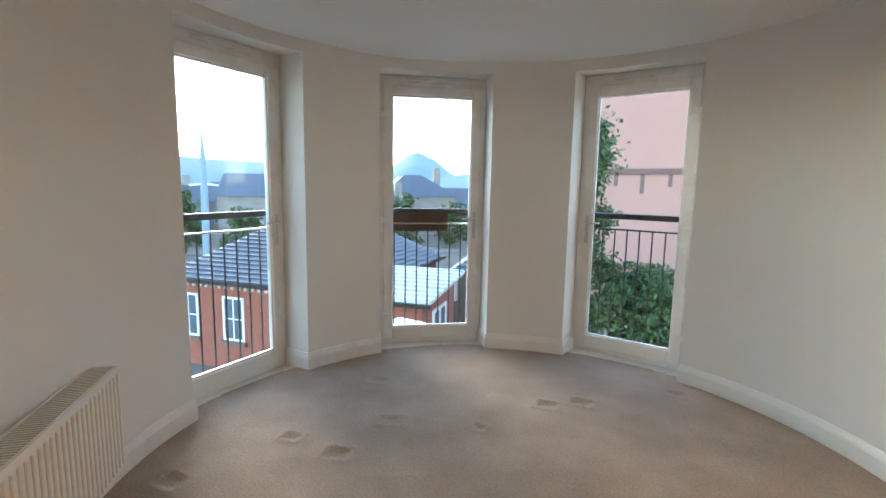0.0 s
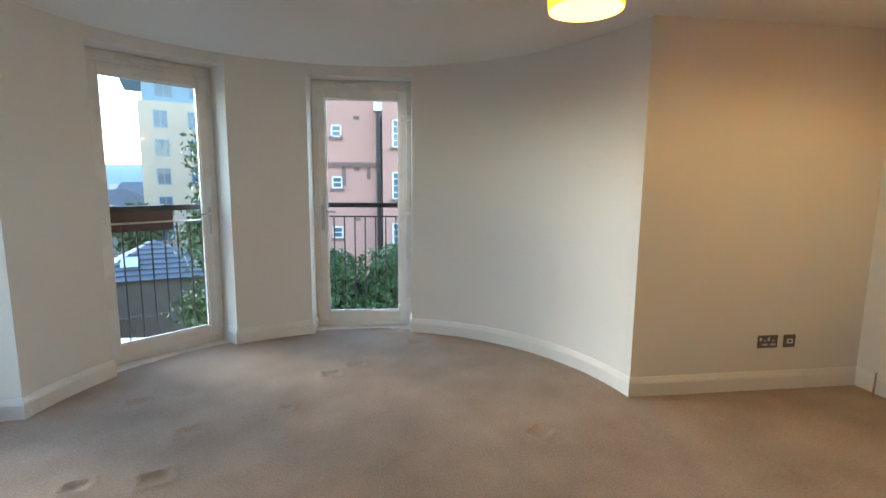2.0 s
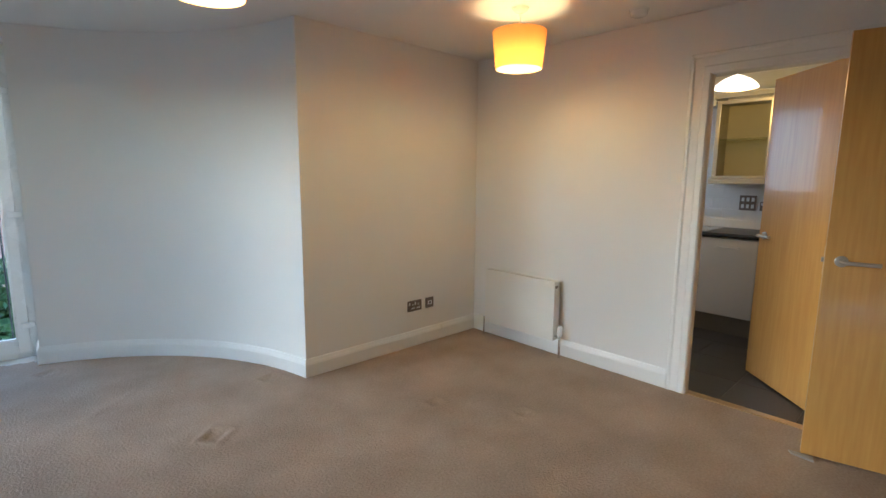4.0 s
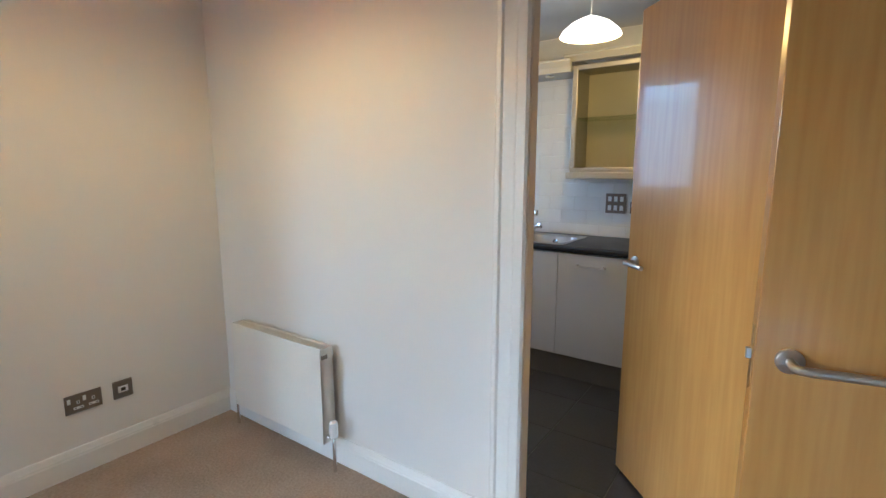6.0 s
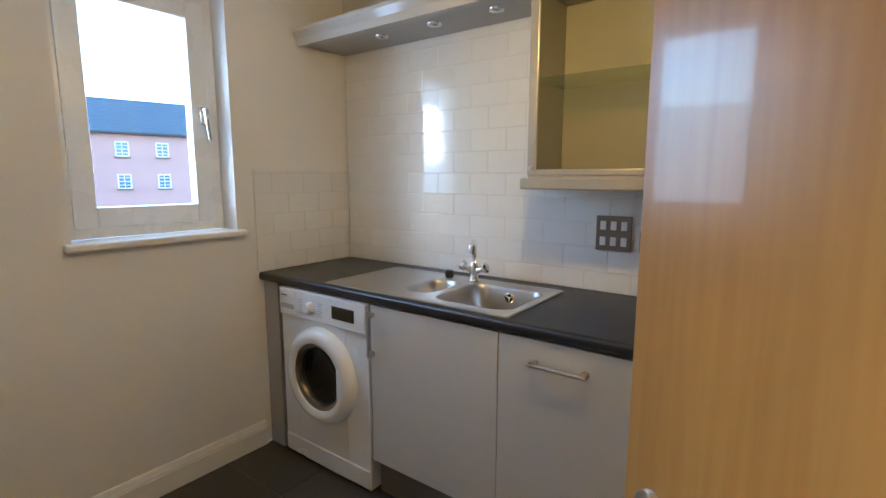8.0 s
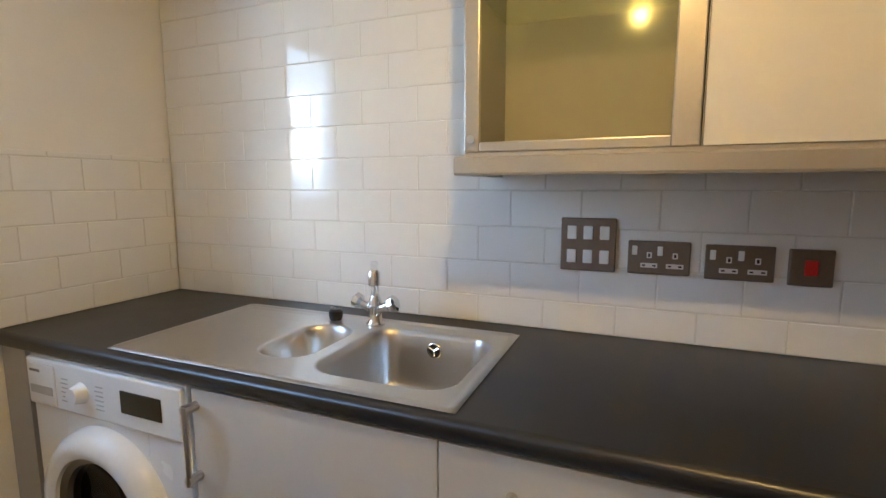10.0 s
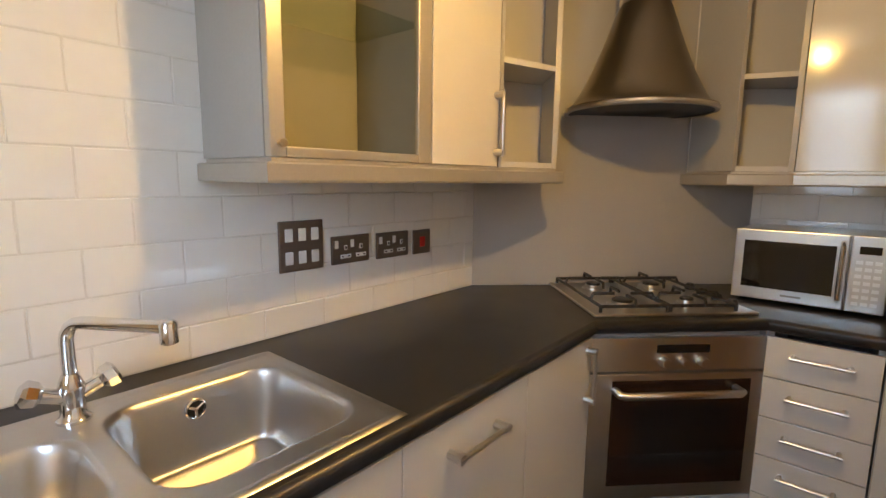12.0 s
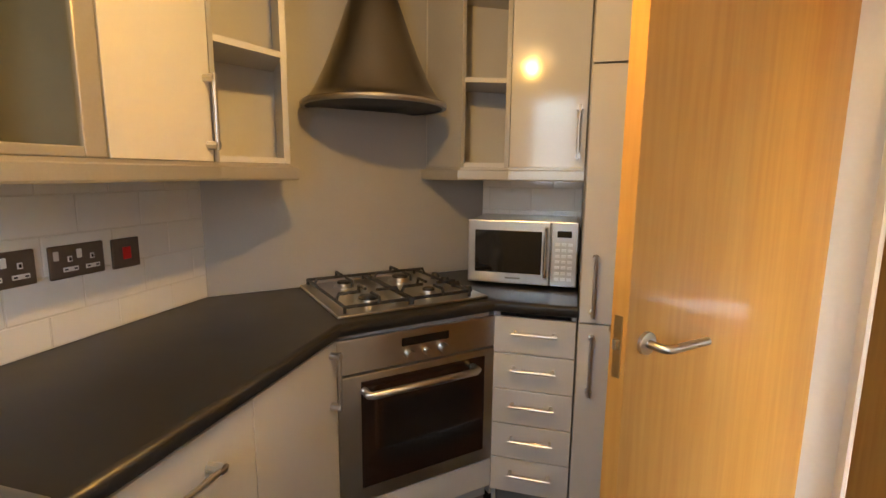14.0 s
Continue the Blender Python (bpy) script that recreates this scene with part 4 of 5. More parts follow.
part("vent_panel", dbox(0.0, OW, -0.02, -0.004, 0.165, 0.278, 0.002), UNIT, ov, "pale grey panel below the oven", local=True)
part("plinth", dbox(0.0, OW, -0.06, -0.045, 0.0, 0.16), PLINTH, ov, local=True)
for side, xx in (("a", -0.004), ("b", OW + 0.004)):
    part("side_strip", dbox(min(xx, xx + (0.0 if xx < 0 else 0.02)) - (0.02 if xx < 0 else 0), xx + (0.02 if xx > 0 else 0), -0.06, -0.012, 0.12, 0.868), CARCASS, ov, local=True)

hb = thing("gas_hob", (CO.x, CO.y, 0.91), DIAG + 180, "stainless gas hob with four burners and black wire supports", "hob")
hx0, hx1, hy0, hy1 = 0.015, 0.585, -0.53, -0.028
hz = 0.0
part("hob_plate", dbox(hx0, hx1, hy0, hy1, 0.0, 0.010, 0.004), STEEL, hb, local=True)
for bx, by, br in ((0.16, -0.14, 0.052), (0.16, -0.40, 0.040), (0.40, -0.40, 0.048), (0.40, -0.15, 0.034)):
    b = part("burner", lathe([(0, 0.026), (br * 0.75, 0.026), (br * 0.8, 0.020), (br, 0.018), (br * 1.02, 0.009), (0, 0.009)], (-bx, by, 0), 28), STEEL, hb, local=True, smooth=True)
    part("burner_cap", lathe([(0, 0.034), (br * 0.6, 0.034), (br * 0.68, 0.031), (br * 0.68, 0.026), (0, 0.026)], (-bx, by, 0), 28), IRON, b, "black burner cap", local=True, smooth=True)
for cx in (0.16, 0.40):
    own = bmesh.new()
    zt = 0.052
    loop = [(-cx - 0.115, -0.50), (-cx + 0.115, -0.50), (-cx + 0.115, -0.05), (-cx - 0.115, -0.05), (-cx - 0.115, -0.50)]
    tube([(x, y, 0.03) for x, y in loop], 0.006, 8, own)
    for by in (-0.14, -0.40):
        for ax, ay in ((1, 0), (-1, 0), (0, 1), (0, -1)):
            x1, y1 = -cx + ax * 0.115, by + ay * 0.10
            tube([(x1, y1, 0.03), (-cx + ax * 0.105, by + ay * 0.095, zt), (-cx + ax * 0.03, by + ay * 0.03, zt)], 0.0058, 8, own)
    for fx in (-0.115, 0.115):
        for fy in (-0.50, -0.05):
            tube([(-cx + fx, fy, 0.008), (-cx + fx, fy, 0.03)], 0.006, 8, own)
    part("pan_support", own, IRON, hb, "black wire pan support", local=True, smooth=True)
for i in range(4):
    part("knob", lathe([(0, 0.034), (0.012, 0.034), (0.018, 0.026), (0.019, 0.010), (0, 0.010)], (-0.552, -0.12 - 0.085 * i, 0), 18), BLACK, hb, "black hob knob", local=True, smooth=True)

own = prism([(5.874, 0.696), (5.026, BACKY + 0.001), (5.026 - 0.006, BACKY + 0.007), (5.868, 0.702)], WT1 + 0.002, H)
solo("splashback", own, SPLASH, "grey metal splashback across the corner behind the hob", "splashback")

hc = Vector((5.345, 0.375, 0))
hd = thing("cooker_hood", (hc.x, hc.y, 1.6), 0, "dark steel bell-shaped cooker hood above the hob", "cooker hood")
prof = [(0.262, 1.602), (0.268, 1.606), (0.268, 1.618), (0.250, 1.626), (0.232, 1.645), (0.207, 1.69), (0.180, 1.745), (0.155, 1.805), (0.132, 1.865), (0.112, 1.92), (0.096, 1.965), (0.086, 1.985)]
part("bell", lathe(prof, (hc.x, hc.y, 0), 64), DARKSTEEL, hd, smooth=True)
part("rim", lathe([(0.255, 1.600), (0.270, 1.600), (0.273, 1.608), (0.270, 1.616), (0.262, 1.616)], (hc.x, hc.y, 0), 64), STEEL, hd, "bright steel rim", smooth=True)
part("filter", lathe([(0, 1.612), (0.12, 1.612), (0.125, 1.608), (0.23, 1.608), (0.262, 1.604)], (hc.x, hc.y, 0), 48), BLACK, hd, "dark round filter", smooth=True)
part("collar", lathe([(0.086, 1.985), (0.090, 1.99), (0.090, 2.05), (0.083, 2.055), (0.083, H)], (hc.x, hc.y, 0), 40), STEEL, hd, "bright steel collar", smooth=True)

# drawers and tall unit against the back wall
FY = 0.425
du = thing("drawer_unit", (4.715, 0.13, 0), 0, "pale grey unit of five narrow drawers with bar handles", "drawer unit")
own = box(4.572, 4.588, BACKY + 0.01, FY - 0.02, 0.1, 0.868)
box(4.842, 4.858, BACKY + 0.01, FY - 0.02, 0.1, 0.868, bm=own)
box(4.588, 4.842, BACKY + 0.01, BACKY + 0.02, 0.1, 0.868, bm=own)
part("carcass", own, CARCASS, du)
zs = (0.852, 0.713, 0.574, 0.437, 0.298, 0.158)
for z1, z0 in zip(zs, zs[1:]):
    d = part("drawer_front", box(4.572, 4.860, FY - 0.019, FY, z0 + 0.002, z1 - 0.002, 0.0015), UNIT, du)
    own = tube([(4.795, FY + 0.03, z1 - 0.055), (4.635, FY + 0.03, z1 - 0.055)], 0.006, 12)
    for x in (4.785, 4.645):
        tube([(x, FY - 0.001, z1 - 0.055), (x, FY + 0.034, z1 - 0.055)], 0.0075, 10, own)
    part("handle", own, STEEL, d, "brushed steel bar handle", smooth=True)
part("plinth", box(4.572, 4.86, FY - 0.07, FY - 0.055, 0.0, 0.15), PLINTH, du)

tu = thing("tall_unit", (4.27, 0.14, 0), 0, "tall pale grey larder unit with three doors", "tall unit")
TX0, TX1, TF = 3.96, 4.566, 0.438
own = box(TX1 - 0.018, TX1, BACKY + 0.005, TF - 0.02, 0.0, 2.20)
box(TX0, TX0 + 0.018, BACKY + 0.005, TF - 0.02, 0.0, 2.20, bm=own)
box(TX0 + 0.018, TX1 - 0.018, BACKY + 0.005, TF - 0.02, 2.18, 2.20, bm=own)
part("carcass", own, CARCASS, tu)
for z0, z1, h in ((0.12, 0.852, (0.60, 0.82)), (0.858, 1.712, (0.885, 1.10)), (1.718, 2.19, None)):
    part("door", box(TX0 + 0.002, TX1 - 0.002, TF - 0.019, TF, z0, z1, 0.0015), UNIT, tu)
    if h:
        bar_handle(tu, (TX1 - 0.045, TF, h[0]), (TX1 - 0.045, TF, h[1]), (0, 0.03, 0))
part("plinth", box(TX0, TX1, TF - 0.07, TF - 0.055, 0.0, 0.115), PLINTH, tu)

# microwave
mw = thing("microwave", (4.80, 0.03, 0.91), 0, "silver microwave oven standing on the worktop", "microwave")
MX0, MX1, MF = 4.578, 5.012, 0.205
part("casing", box(MX0 + 0.003, MX1 - 0.003, -0.13, MF - 0.02, 0.922, 1.178, 0.008), STEEL, mw)
md = part("door", box(MX0 + 0.105, MX1, MF - 0.022, MF, 0.924, 1.180, 0.004), STEEL, mw, "silver door with a dark window")
part("door_window", box(MX0 + 0.138, MX1 - 0.030, MF - 0.001, MF + 0.003, 0.968, 1.140, 0.001), DARKGLASS, md, "black glass window")
own = tube([(MX0 + 0.122, MF, 0.955), (MX0 + 0.122, MF + 0.028, 0.965), (MX0 + 0.122, MF + 0.028, 1.145), (MX0 + 0.122, MF, 1.155)], 0.0075, 12)
part("door_handle", own, CHROME, md, smooth=True)
mc = part("control_panel", box(MX0, MX0 + 0.103, MF - 0.022, MF - 0.001, 0.924, 1.180, 0.004), STEEL, mw, "silver keypad panel")
part("display", box(MX0 + 0.025, MX0 + 0.080, MF - 0.002, MF + 0.001, 1.120, 1.146, 0.001), DARKGLASS, mc, "black display")
for r in range(7):
    for c in range(3):
        part("key", box(MX0 + 0.020 + 0.024 * c, MX0 + 0.038 + 0.024 * c, MF - 0.002, MF + 0.0015, 0.948 + 0.023 * r, 0.960 + 0.023 * r, 0.001), WHITE, mc)
part("maker_mark", box(MX0 + 0.22, MX0 + 0.28, MF - 0.001, MF + 0.001, 0.944, 0.951), DARKSTEEL, md)
for x in (MX0 + 0.04, MX1 - 0.04):
    for y in (-0.10, MF - 0.06):
        part("foot", tube([(x, y, 0.910), (x, y, 0.924)], 0.012, 10), BLACK, mw)

# wall units
UZ0, UZ1 = 1.388, 2.085
FXU = 5.575


def wall_frame(u, x0, x1, y0, y1, z0, z1, t=0.018, shelf=(), back=True, open_axis="x"):
    own = box(x0, x1, y0, y0 + t, z0, z1)
    box(x0, x1, y1 - t, y1, z0, z1, bm=own)
    box(x0, x1, y0 + t, y1 - t, z0, z0 + t, bm=own)
    box(x0, x1, y0 + t, y1 - t, z1 - t, z1, bm=own)
    box(x1 - 0.008, x1, y0 + t, y1 - t, z0 + t, z1 - t, bm=own)
    part("carcass", own, CARCASS, u)


gu = thing("glass_wall_unit", (5.72, 1.53, UZ0), 0, "grey wall unit with a reeded glass door", "wall unit")
wall_frame(gu, FXU + 0.02, SINKX - 0.002, 1.285, 1.765, UZ0, UZ1)
fr = box(FXU, FXU + 0.02, 1.287, 1.337, UZ0, UZ1, 0.003)
box(FXU, FXU + 0.02, 1.727, 1.763, UZ0, UZ1, 0.003, bm=fr)
box(FXU, FXU + 0.02, 1.337, 1.727, UZ0, UZ0 + 0.022, 0.003, bm=fr)
box(FXU, FXU + 0.02, 1.337, 1.727, UZ1 - 0.03, UZ1, 0.003, bm=fr)
gd = part("door_frame", fr, CHAMPAGNE, gu, "champagne metal door frame")
part("back_panel", box(SINKX - 0.014, SINKX - 0.011, 1.304, 1.746, UZ0 + 0.019, UZ1 - 0.019), UNIT, gu)
own = box(FXU + 0.0075, FXU + 0.012, 1.335, 1.729, UZ0 + 0.020, UZ1 - 0.028)
pane = part("glass_pane", own, CABGLASS, gd, "reeded glass pane")
pane.visible_shadow = False
part("glass_shelf", box(FXU + 0.03, SINKX - 0.012, 1.305, 1.745, 1.74, 1.746), SHELFGLASS, gu, "glass shelf")
own = tube([(FXU, 1.742, 1.415), (FXU - 0.018, 1.742, 1.415)], [0.005, 0.009], 12)
part("knob", own, STEEL, gd, "small steel knob", smooth=True)

su = thing("wall_unit", (5.72, 1.12, UZ0), 0, "pale grey wall unit with one solid door", "wall unit", "wall units")
wall_frame(su, FXU + 0.02, SINKX - 0.002, 0.965, 1.283, UZ0, UZ1)
part("door", box(FXU, FXU + 0.019, 0.967, 1.282, UZ0, UZ1, 0.0015), UNIT, su)
bar_handle(su, (FXU, 0.985, 1.42), (FXU, 0.985, 1.62), (-0.03, 0, 0))


def open_unit(quad, label):
    """Open end unit on a four-cornered plan: back wall pair first, then the front pair; open at the front."""
    b0, b1, f1, f0 = [Vector(p) for p in quad]
    c = (b0 + b1 + f0 + f1) / 4
    u = thing("open_wall_unit", (c.x, c.y, UZ0), 0, label, "wall unit", "open wall units")

    def slab(a, b, t, z0, z1):
        n = Vector((-(b - a).y, (b - a).x)).normalized()
        if n.dot(c - (a + b) / 2) < 0:
            n = -n
        return prism([tuple(a), tuple(b), tuple(b + n * t), tuple(a + n * t)], z0, z1)
    part("side_panel", slab(b0, f0, 0.018, UZ0, UZ1), CARCASS, u)
    part("side_panel", slab(b1, f1, 0.018, UZ0, UZ1), CARCASS, u)
    part("back_panel", slab(b0, b1, 0.008, UZ0, UZ1), UNIT, u)
    g = [c + (p - c) * 0.93 for p in (b0, b1, f1, f0)]
    for z in (UZ0, 1.715, UZ1 - 0.018):
        part("shelf", prism([tuple(p) for p in g], z, z + 0.018), UNIT, u)
    return u


open_unit(((SINKX - 0.002, 0.963), (5.67, 0.50), (5.50, 0.71), (FXU, 0.963)), "grey open shelf unit beside the cooker hood")
open_unit(((5.235, 0.075), (4.862, BACKY + 0.002), (4.862, 0.160), (5.045, 0.215)), "grey open shelf unit above the microwave")
bu = thing("wall_unit", (4.72, 0.0, UZ0), 0, "glossy pale grey wall unit above the microwave", "wall unit", "wall units")
BF = 0.165
own = box(4.569, 4.587, BACKY + 0.002, BF - 0.02, UZ0, UZ1)
box(4.842, 4.860, BACKY + 0.002, BF - 0.02, UZ0, UZ1, bm=own)
box(4.587, 4.842, BACKY + 0.002, BF - 0.02, UZ0, UZ0 + 0.018, bm=own)
box(4.587, 4.842, BACKY + 0.002, BF - 0.02, UZ1 - 0.018, UZ1, bm=own)
part("carcass", own, CARCASS, bu)
part("door", box(4.570, 4.859, BF - 0.019, BF, UZ0, UZ1, 0.0015), UNIT, bu)
bar_handle(bu, (4.598, BF, 1.42), (4.598, BF, 1.62), (0, 0.03, 0))

PELM = ((-0.012, UZ0 - 0.001), (-0.012, UZ0 - 0.052), (0.016, UZ0 - 0.052), (0.018, UZ0 - 0.046), (0.018, UZ0 - 0.014), (0.014, UZ0 - 0.010), (-0.004, UZ0 - 0.010), (-0.004, UZ0 - 0.001))
solo("pelmet", sweep([(SINKX - 0.004, 1.763), (FXU, 1.763), (FXU, 0.963), (5.50, 0.70), (5.70, 0.56)], PELM, -1), CHAMPAGNE, "champagne grey light pelmet below the wall units", "pelmet")
solo("pelmet", sweep([(5.24, 0.075), (5.05, 0.215), (4.862, BF), (4.57, BF)], PELM, -1), CHAMPAGNE, "champagne grey light pelmet above the microwave", "pelmet")
own = prism([(SINKX - 0.002, 0.97), (FXU, 0.97), (5.46, 0.70), (5.04, 0.25), (4.862, BF), (4.57, BF), (4.57, BACKY + 0.002), (5.02, BACKY + 0.002), (5.868, 0.70)], UZ1 + 0.001, UZ1 + 0.02)
solo("top_board", own, CARCASS, "grey board bridging the wall units above the hood", "panel")
CORN = ((0, UZ1 + 0.02), (0.03, UZ1 + 0.02), (0.034, UZ1 + 0.03), (0.05, UZ1 + 0.055), (0.05, UZ1 + 0.068), (0, UZ1 + 0.068))
solo("cornice", sweep([(SINKX - 0.004, 1.765), (FXU, 1.765), (FXU, 0.97), (5.46, 0.70), (5.04, 0.25), (4.862, BF), (4.57, BF)], CORN, -1), CARCASS, "grey cornice along the top of the wall units", "cornice")
lb = thing("light_board", (5.70, 2.4, UZ1), 0, "grey lighting board with small downlights above the sink", "light board")
part("board", box(5.56, SINKX - 0.002, 1.768, WINY - 0.002, 2.06, 2.085), CARCASS, lb)
own = sweep([(5.56, WINY - 0.002), (5.56, 1.768)], [(0.0, 2.045), (-0.02, 2.045), (-0.022, 2.08), (-0.045, 2.11), (-0.045, 2.125), (0.0, 2.125)], 1)
part("moulding", own, UNIT, lb)
for y in (1.98, 2.30, 2.62):
    part("downlight", lathe([(0.018, 0.006), (0.026, 0.0), (0.032, 0.0), (0.034, 0.006)], (5.70, y, 2.054), 24), CHROME, lb, "chrome downlight ring", smooth=True)

# plates on the tiled wall
wall_k = (lambda c: (SINKX - 0.010, c), 90)
plate("grid_switch", 1.512, 1.157, 0.142, 0.142, wall_k, "bronze grid switch with six white rockers", "grid")
plate("double_socket", 1.338, 1.130, 0.146, 0.086, wall_k, "bronze double socket on the tiles", "double")
plate("double_socket", 1.160, 1.127, 0.146, 0.086, wall_k, "bronze double socket on the tiles", "double")
plate("cooker_switch", 1.017, 1.124, 0.088, 0.086, wall_k, "bronze cooker switch with a red rocker", "cooker")

# kitchen lamp
kl = thing("kitchen_pendant", (4.90, 1.425, H), 0, "lit opal glass dish pendant in the kitchen", "pendant lamp")
part("ceiling_rose", lathe([(0, -0.03), (0.02, -0.03), (0.045, -0.012), (0.05, 0), (0, 0)], (0, 0, 0), 24), WHITE, kl, local=True, smooth=True)
part("cord", tube([(0, 0, -0.02), (0, 0, -0.195)], 0.004, 8), WHITE, kl, local=True)
part("dish", lathe([(0.018, -0.185), (0.045, -0.195), (0.10, -0.222), (0.142, -0.258), (0.156, -0.282), (0.153, -0.284), (0.139, -0.262), (0.098, -0.227), (0.045, -0.20), (0.018, -0.19)], (0, 0, 0), 48), DISHTOP, kl, "white glass dish", local=True, smooth=True)
part("diffuser", lathe([(0, -0.300), (0.05, -0.299), (0.11, -0.293), (0.140, -0.284), (0.150, -0.277)], (0, 0, 0), 48), DISH, kl, "glowing opal diffuser", local=True, smooth=True)
l = bpy.data.lights.new("kitchen_light", "POINT")
l.energy, l.color, l.shadow_soft_size = 1.7, (1.0, 0.57, 0.13), 0.022
lo = new("kitchen_light", l)
lo.location = (4.90, 1.425, H - 0.34)

# kitchen window
kw = thing("window_kitchen", ((WX0 + WX1) / 2, WINY + 0.12, WZ0), 0, "white framed kitchen window, closed, with a silver handle", "window", kind="structure")


def xring(x0, x1, z0, z1, t, ya, yb, bev=0.005):
    own = box(x0, x0 + t, ya, yb, z0, z1, bev)
    box(x1 - t, x1, ya, yb, z0, z1, bev, bm=own)
    box(x0 + t, x1 - t, ya, yb, z1 - t, z1, bev, bm=own)
    box(x0 + t, x1 - t, ya, yb, z0, z0 + t, bev, bm=own)
    return own


YW = WINY + 0.10
part("window_frame", xring(WX0 + 0.001, WX1 - 0.001, WZ0 + 0.02, WZ1 - 0.001, 0.055, YW + 0.01, YW + 0.08), UPVC, kw)
a, b = WX0 + 0.045, WX1 - 0.045
ss = part("sash", xring(a, b, WZ0 + 0.062, WZ1 - 0.045, 0.082, YW, YW + 0.06), UPVC, kw, "white window sash")
g = part("pane", box(a + 0.08, b - 0.08, YW + 0.028, YW + 0.032, WZ0 + 0.14, WZ1 - 0.125), GLASS, ss, "clear glass pane")
g.visible_shadow = False
own = box(b - 0.052, b - 0.024, YW - 0.012, YW, 1.62, 1.70, 0.005)
tube([(b - 0.038, YW - 0.01, 1.685), (b - 0.038, YW - 0.045, 1.68), (b - 0.040, YW - 0.05, 1.66), (b - 0.030, YW - 0.045, 1.58), (b - 0.026, YW - 0.044, 1.55)], [0.010, 0.011, 0.011, 0.009, 0.007], 12, own)
part("window_handle", own, CHROME, ss, "silver espagnolette handle", smooth=True)
own = box(WX0 - 0.03, WX1 + 0.03, WINY - 0.045, WINY, WZ0 - 0.01, WZ0 + 0.02, 0.010, segs=3)
box(WX0 + 0.001, WX1 - 0.001, WINY, YW + 0.01, WZ0 - 0.008, WZ0 + 0.0195, bm=own)
part("window_sill", own, GLOSS, kw, "white painted window board with a rounded nose")

# wall tiles: brick bond, each a piece of its own
TW, TH, TT, J = 0.1935, 0.1022, 0.008, 0.0025
tiles = {}


def tile_piece(wd, ht, axis):
    key = (round(wd, 3), round(ht, 3), axis)
    if key not in tiles:
        b = box(0, TT, 0, wd, 0, ht, 0.0016, segs=1) if axis == "x" else box(0, wd, 0, TT, 0, ht, 0.0016, segs=1)
        me = bpy.data.meshes.new("tile")
        b.to_mesh(me)
        b.free()
        me.materials.append(TILE)
        tiles[key] = me
    return tiles[key]


ROWS = [(0.912, 0.992)] + [(0.995 + TH * i, 0.995 + TH * (i + 1) - J) for i in range(14)]


def tile_field(name, wall_at, lo, hi, origin, zmax, axis, label, skip=None):
    base = box(SINKX - 0.0075, SINKX - 0.0005, lo, hi, 0.911, min(zmax, H - 0.001)) if axis == "x" else box(lo, hi, wall_at - (0.0075 if axis == "y-" else 0), wall_at + (0.0075 if axis == "y+" else 0), 0.911, zmax)
    bed = solo(name, base, GROUT, label, "wall tiles", "structure")
    for r, (z0, z1) in enumerate(ROWS):
        if z0 >= zmax - 0.01:
            break
        z1 = min(z1, zmax)
        off = origin + (TW / 2 if r % 2 == 0 else 0)
        k = math.floor((lo - off) / TW)
        while off + k * TW < hi:
            a, b = max(lo, off + k * TW + J / 2), min(hi, off + (k + 1) * TW - J / 2)
            k += 1
            if b - a < 0.012 or (skip and skip(a, b, z0, z1)):
                continue
            if axis == "x":
                o = new("tile", tile_piece(b - a, z1 - z0, "x"))
                o.location = (SINKX - 0.004 - TT + 0.003, a, z0)
            else:
                o = new("tile", tile_piece(b - a, z1 - z0, "y"))
                o.location = (a, wall_at + (-TT - 0.001 if axis == "y-" else 0.001), z0)
            o.rotation_euler = (random.uniform(-0.0016, 0.0016), random.uniform(-0.0016, 0.0016), random.uniform(-0.0016, 0.0016))
            o.parent = bed


tile_field("tiles_sink_wall", SINKX, 0.70, WINY - 0.006, 1.339, 2.35, "x", "white glazed brick tiles with pale joints behind the sink", lambda a, b, z0, z1: b < 1.76 and z0 > 1.42 or z0 > 2.05)
tile_field("tiles_window_wall", WINY, 5.252, SINKX - 0.014, 5.252, 1.42, "y-", "white glazed brick tiles beside the window")
tile_field("tiles_back_wall", BACKY, 4.57, 5.02, 4.60, 1.385, "y+", "white glazed brick tiles behind the microwave")

# ---- outside ----
GZ = -6.0
solo("ground", box(-1500, 1500, -1500, 1500, GZ - 1, GZ), GROUND, "town ground of roads, yards and grass", "ground", "structure")


def quad_mesh(pts_faces):
    own = bmesh.new()
    for f in pts_faces:
        own.faces.new([own.verts.new(p) for p in f])
    bmesh.ops.remove_doubles(own, verts=own.verts[:], dist=0.001)
    return own


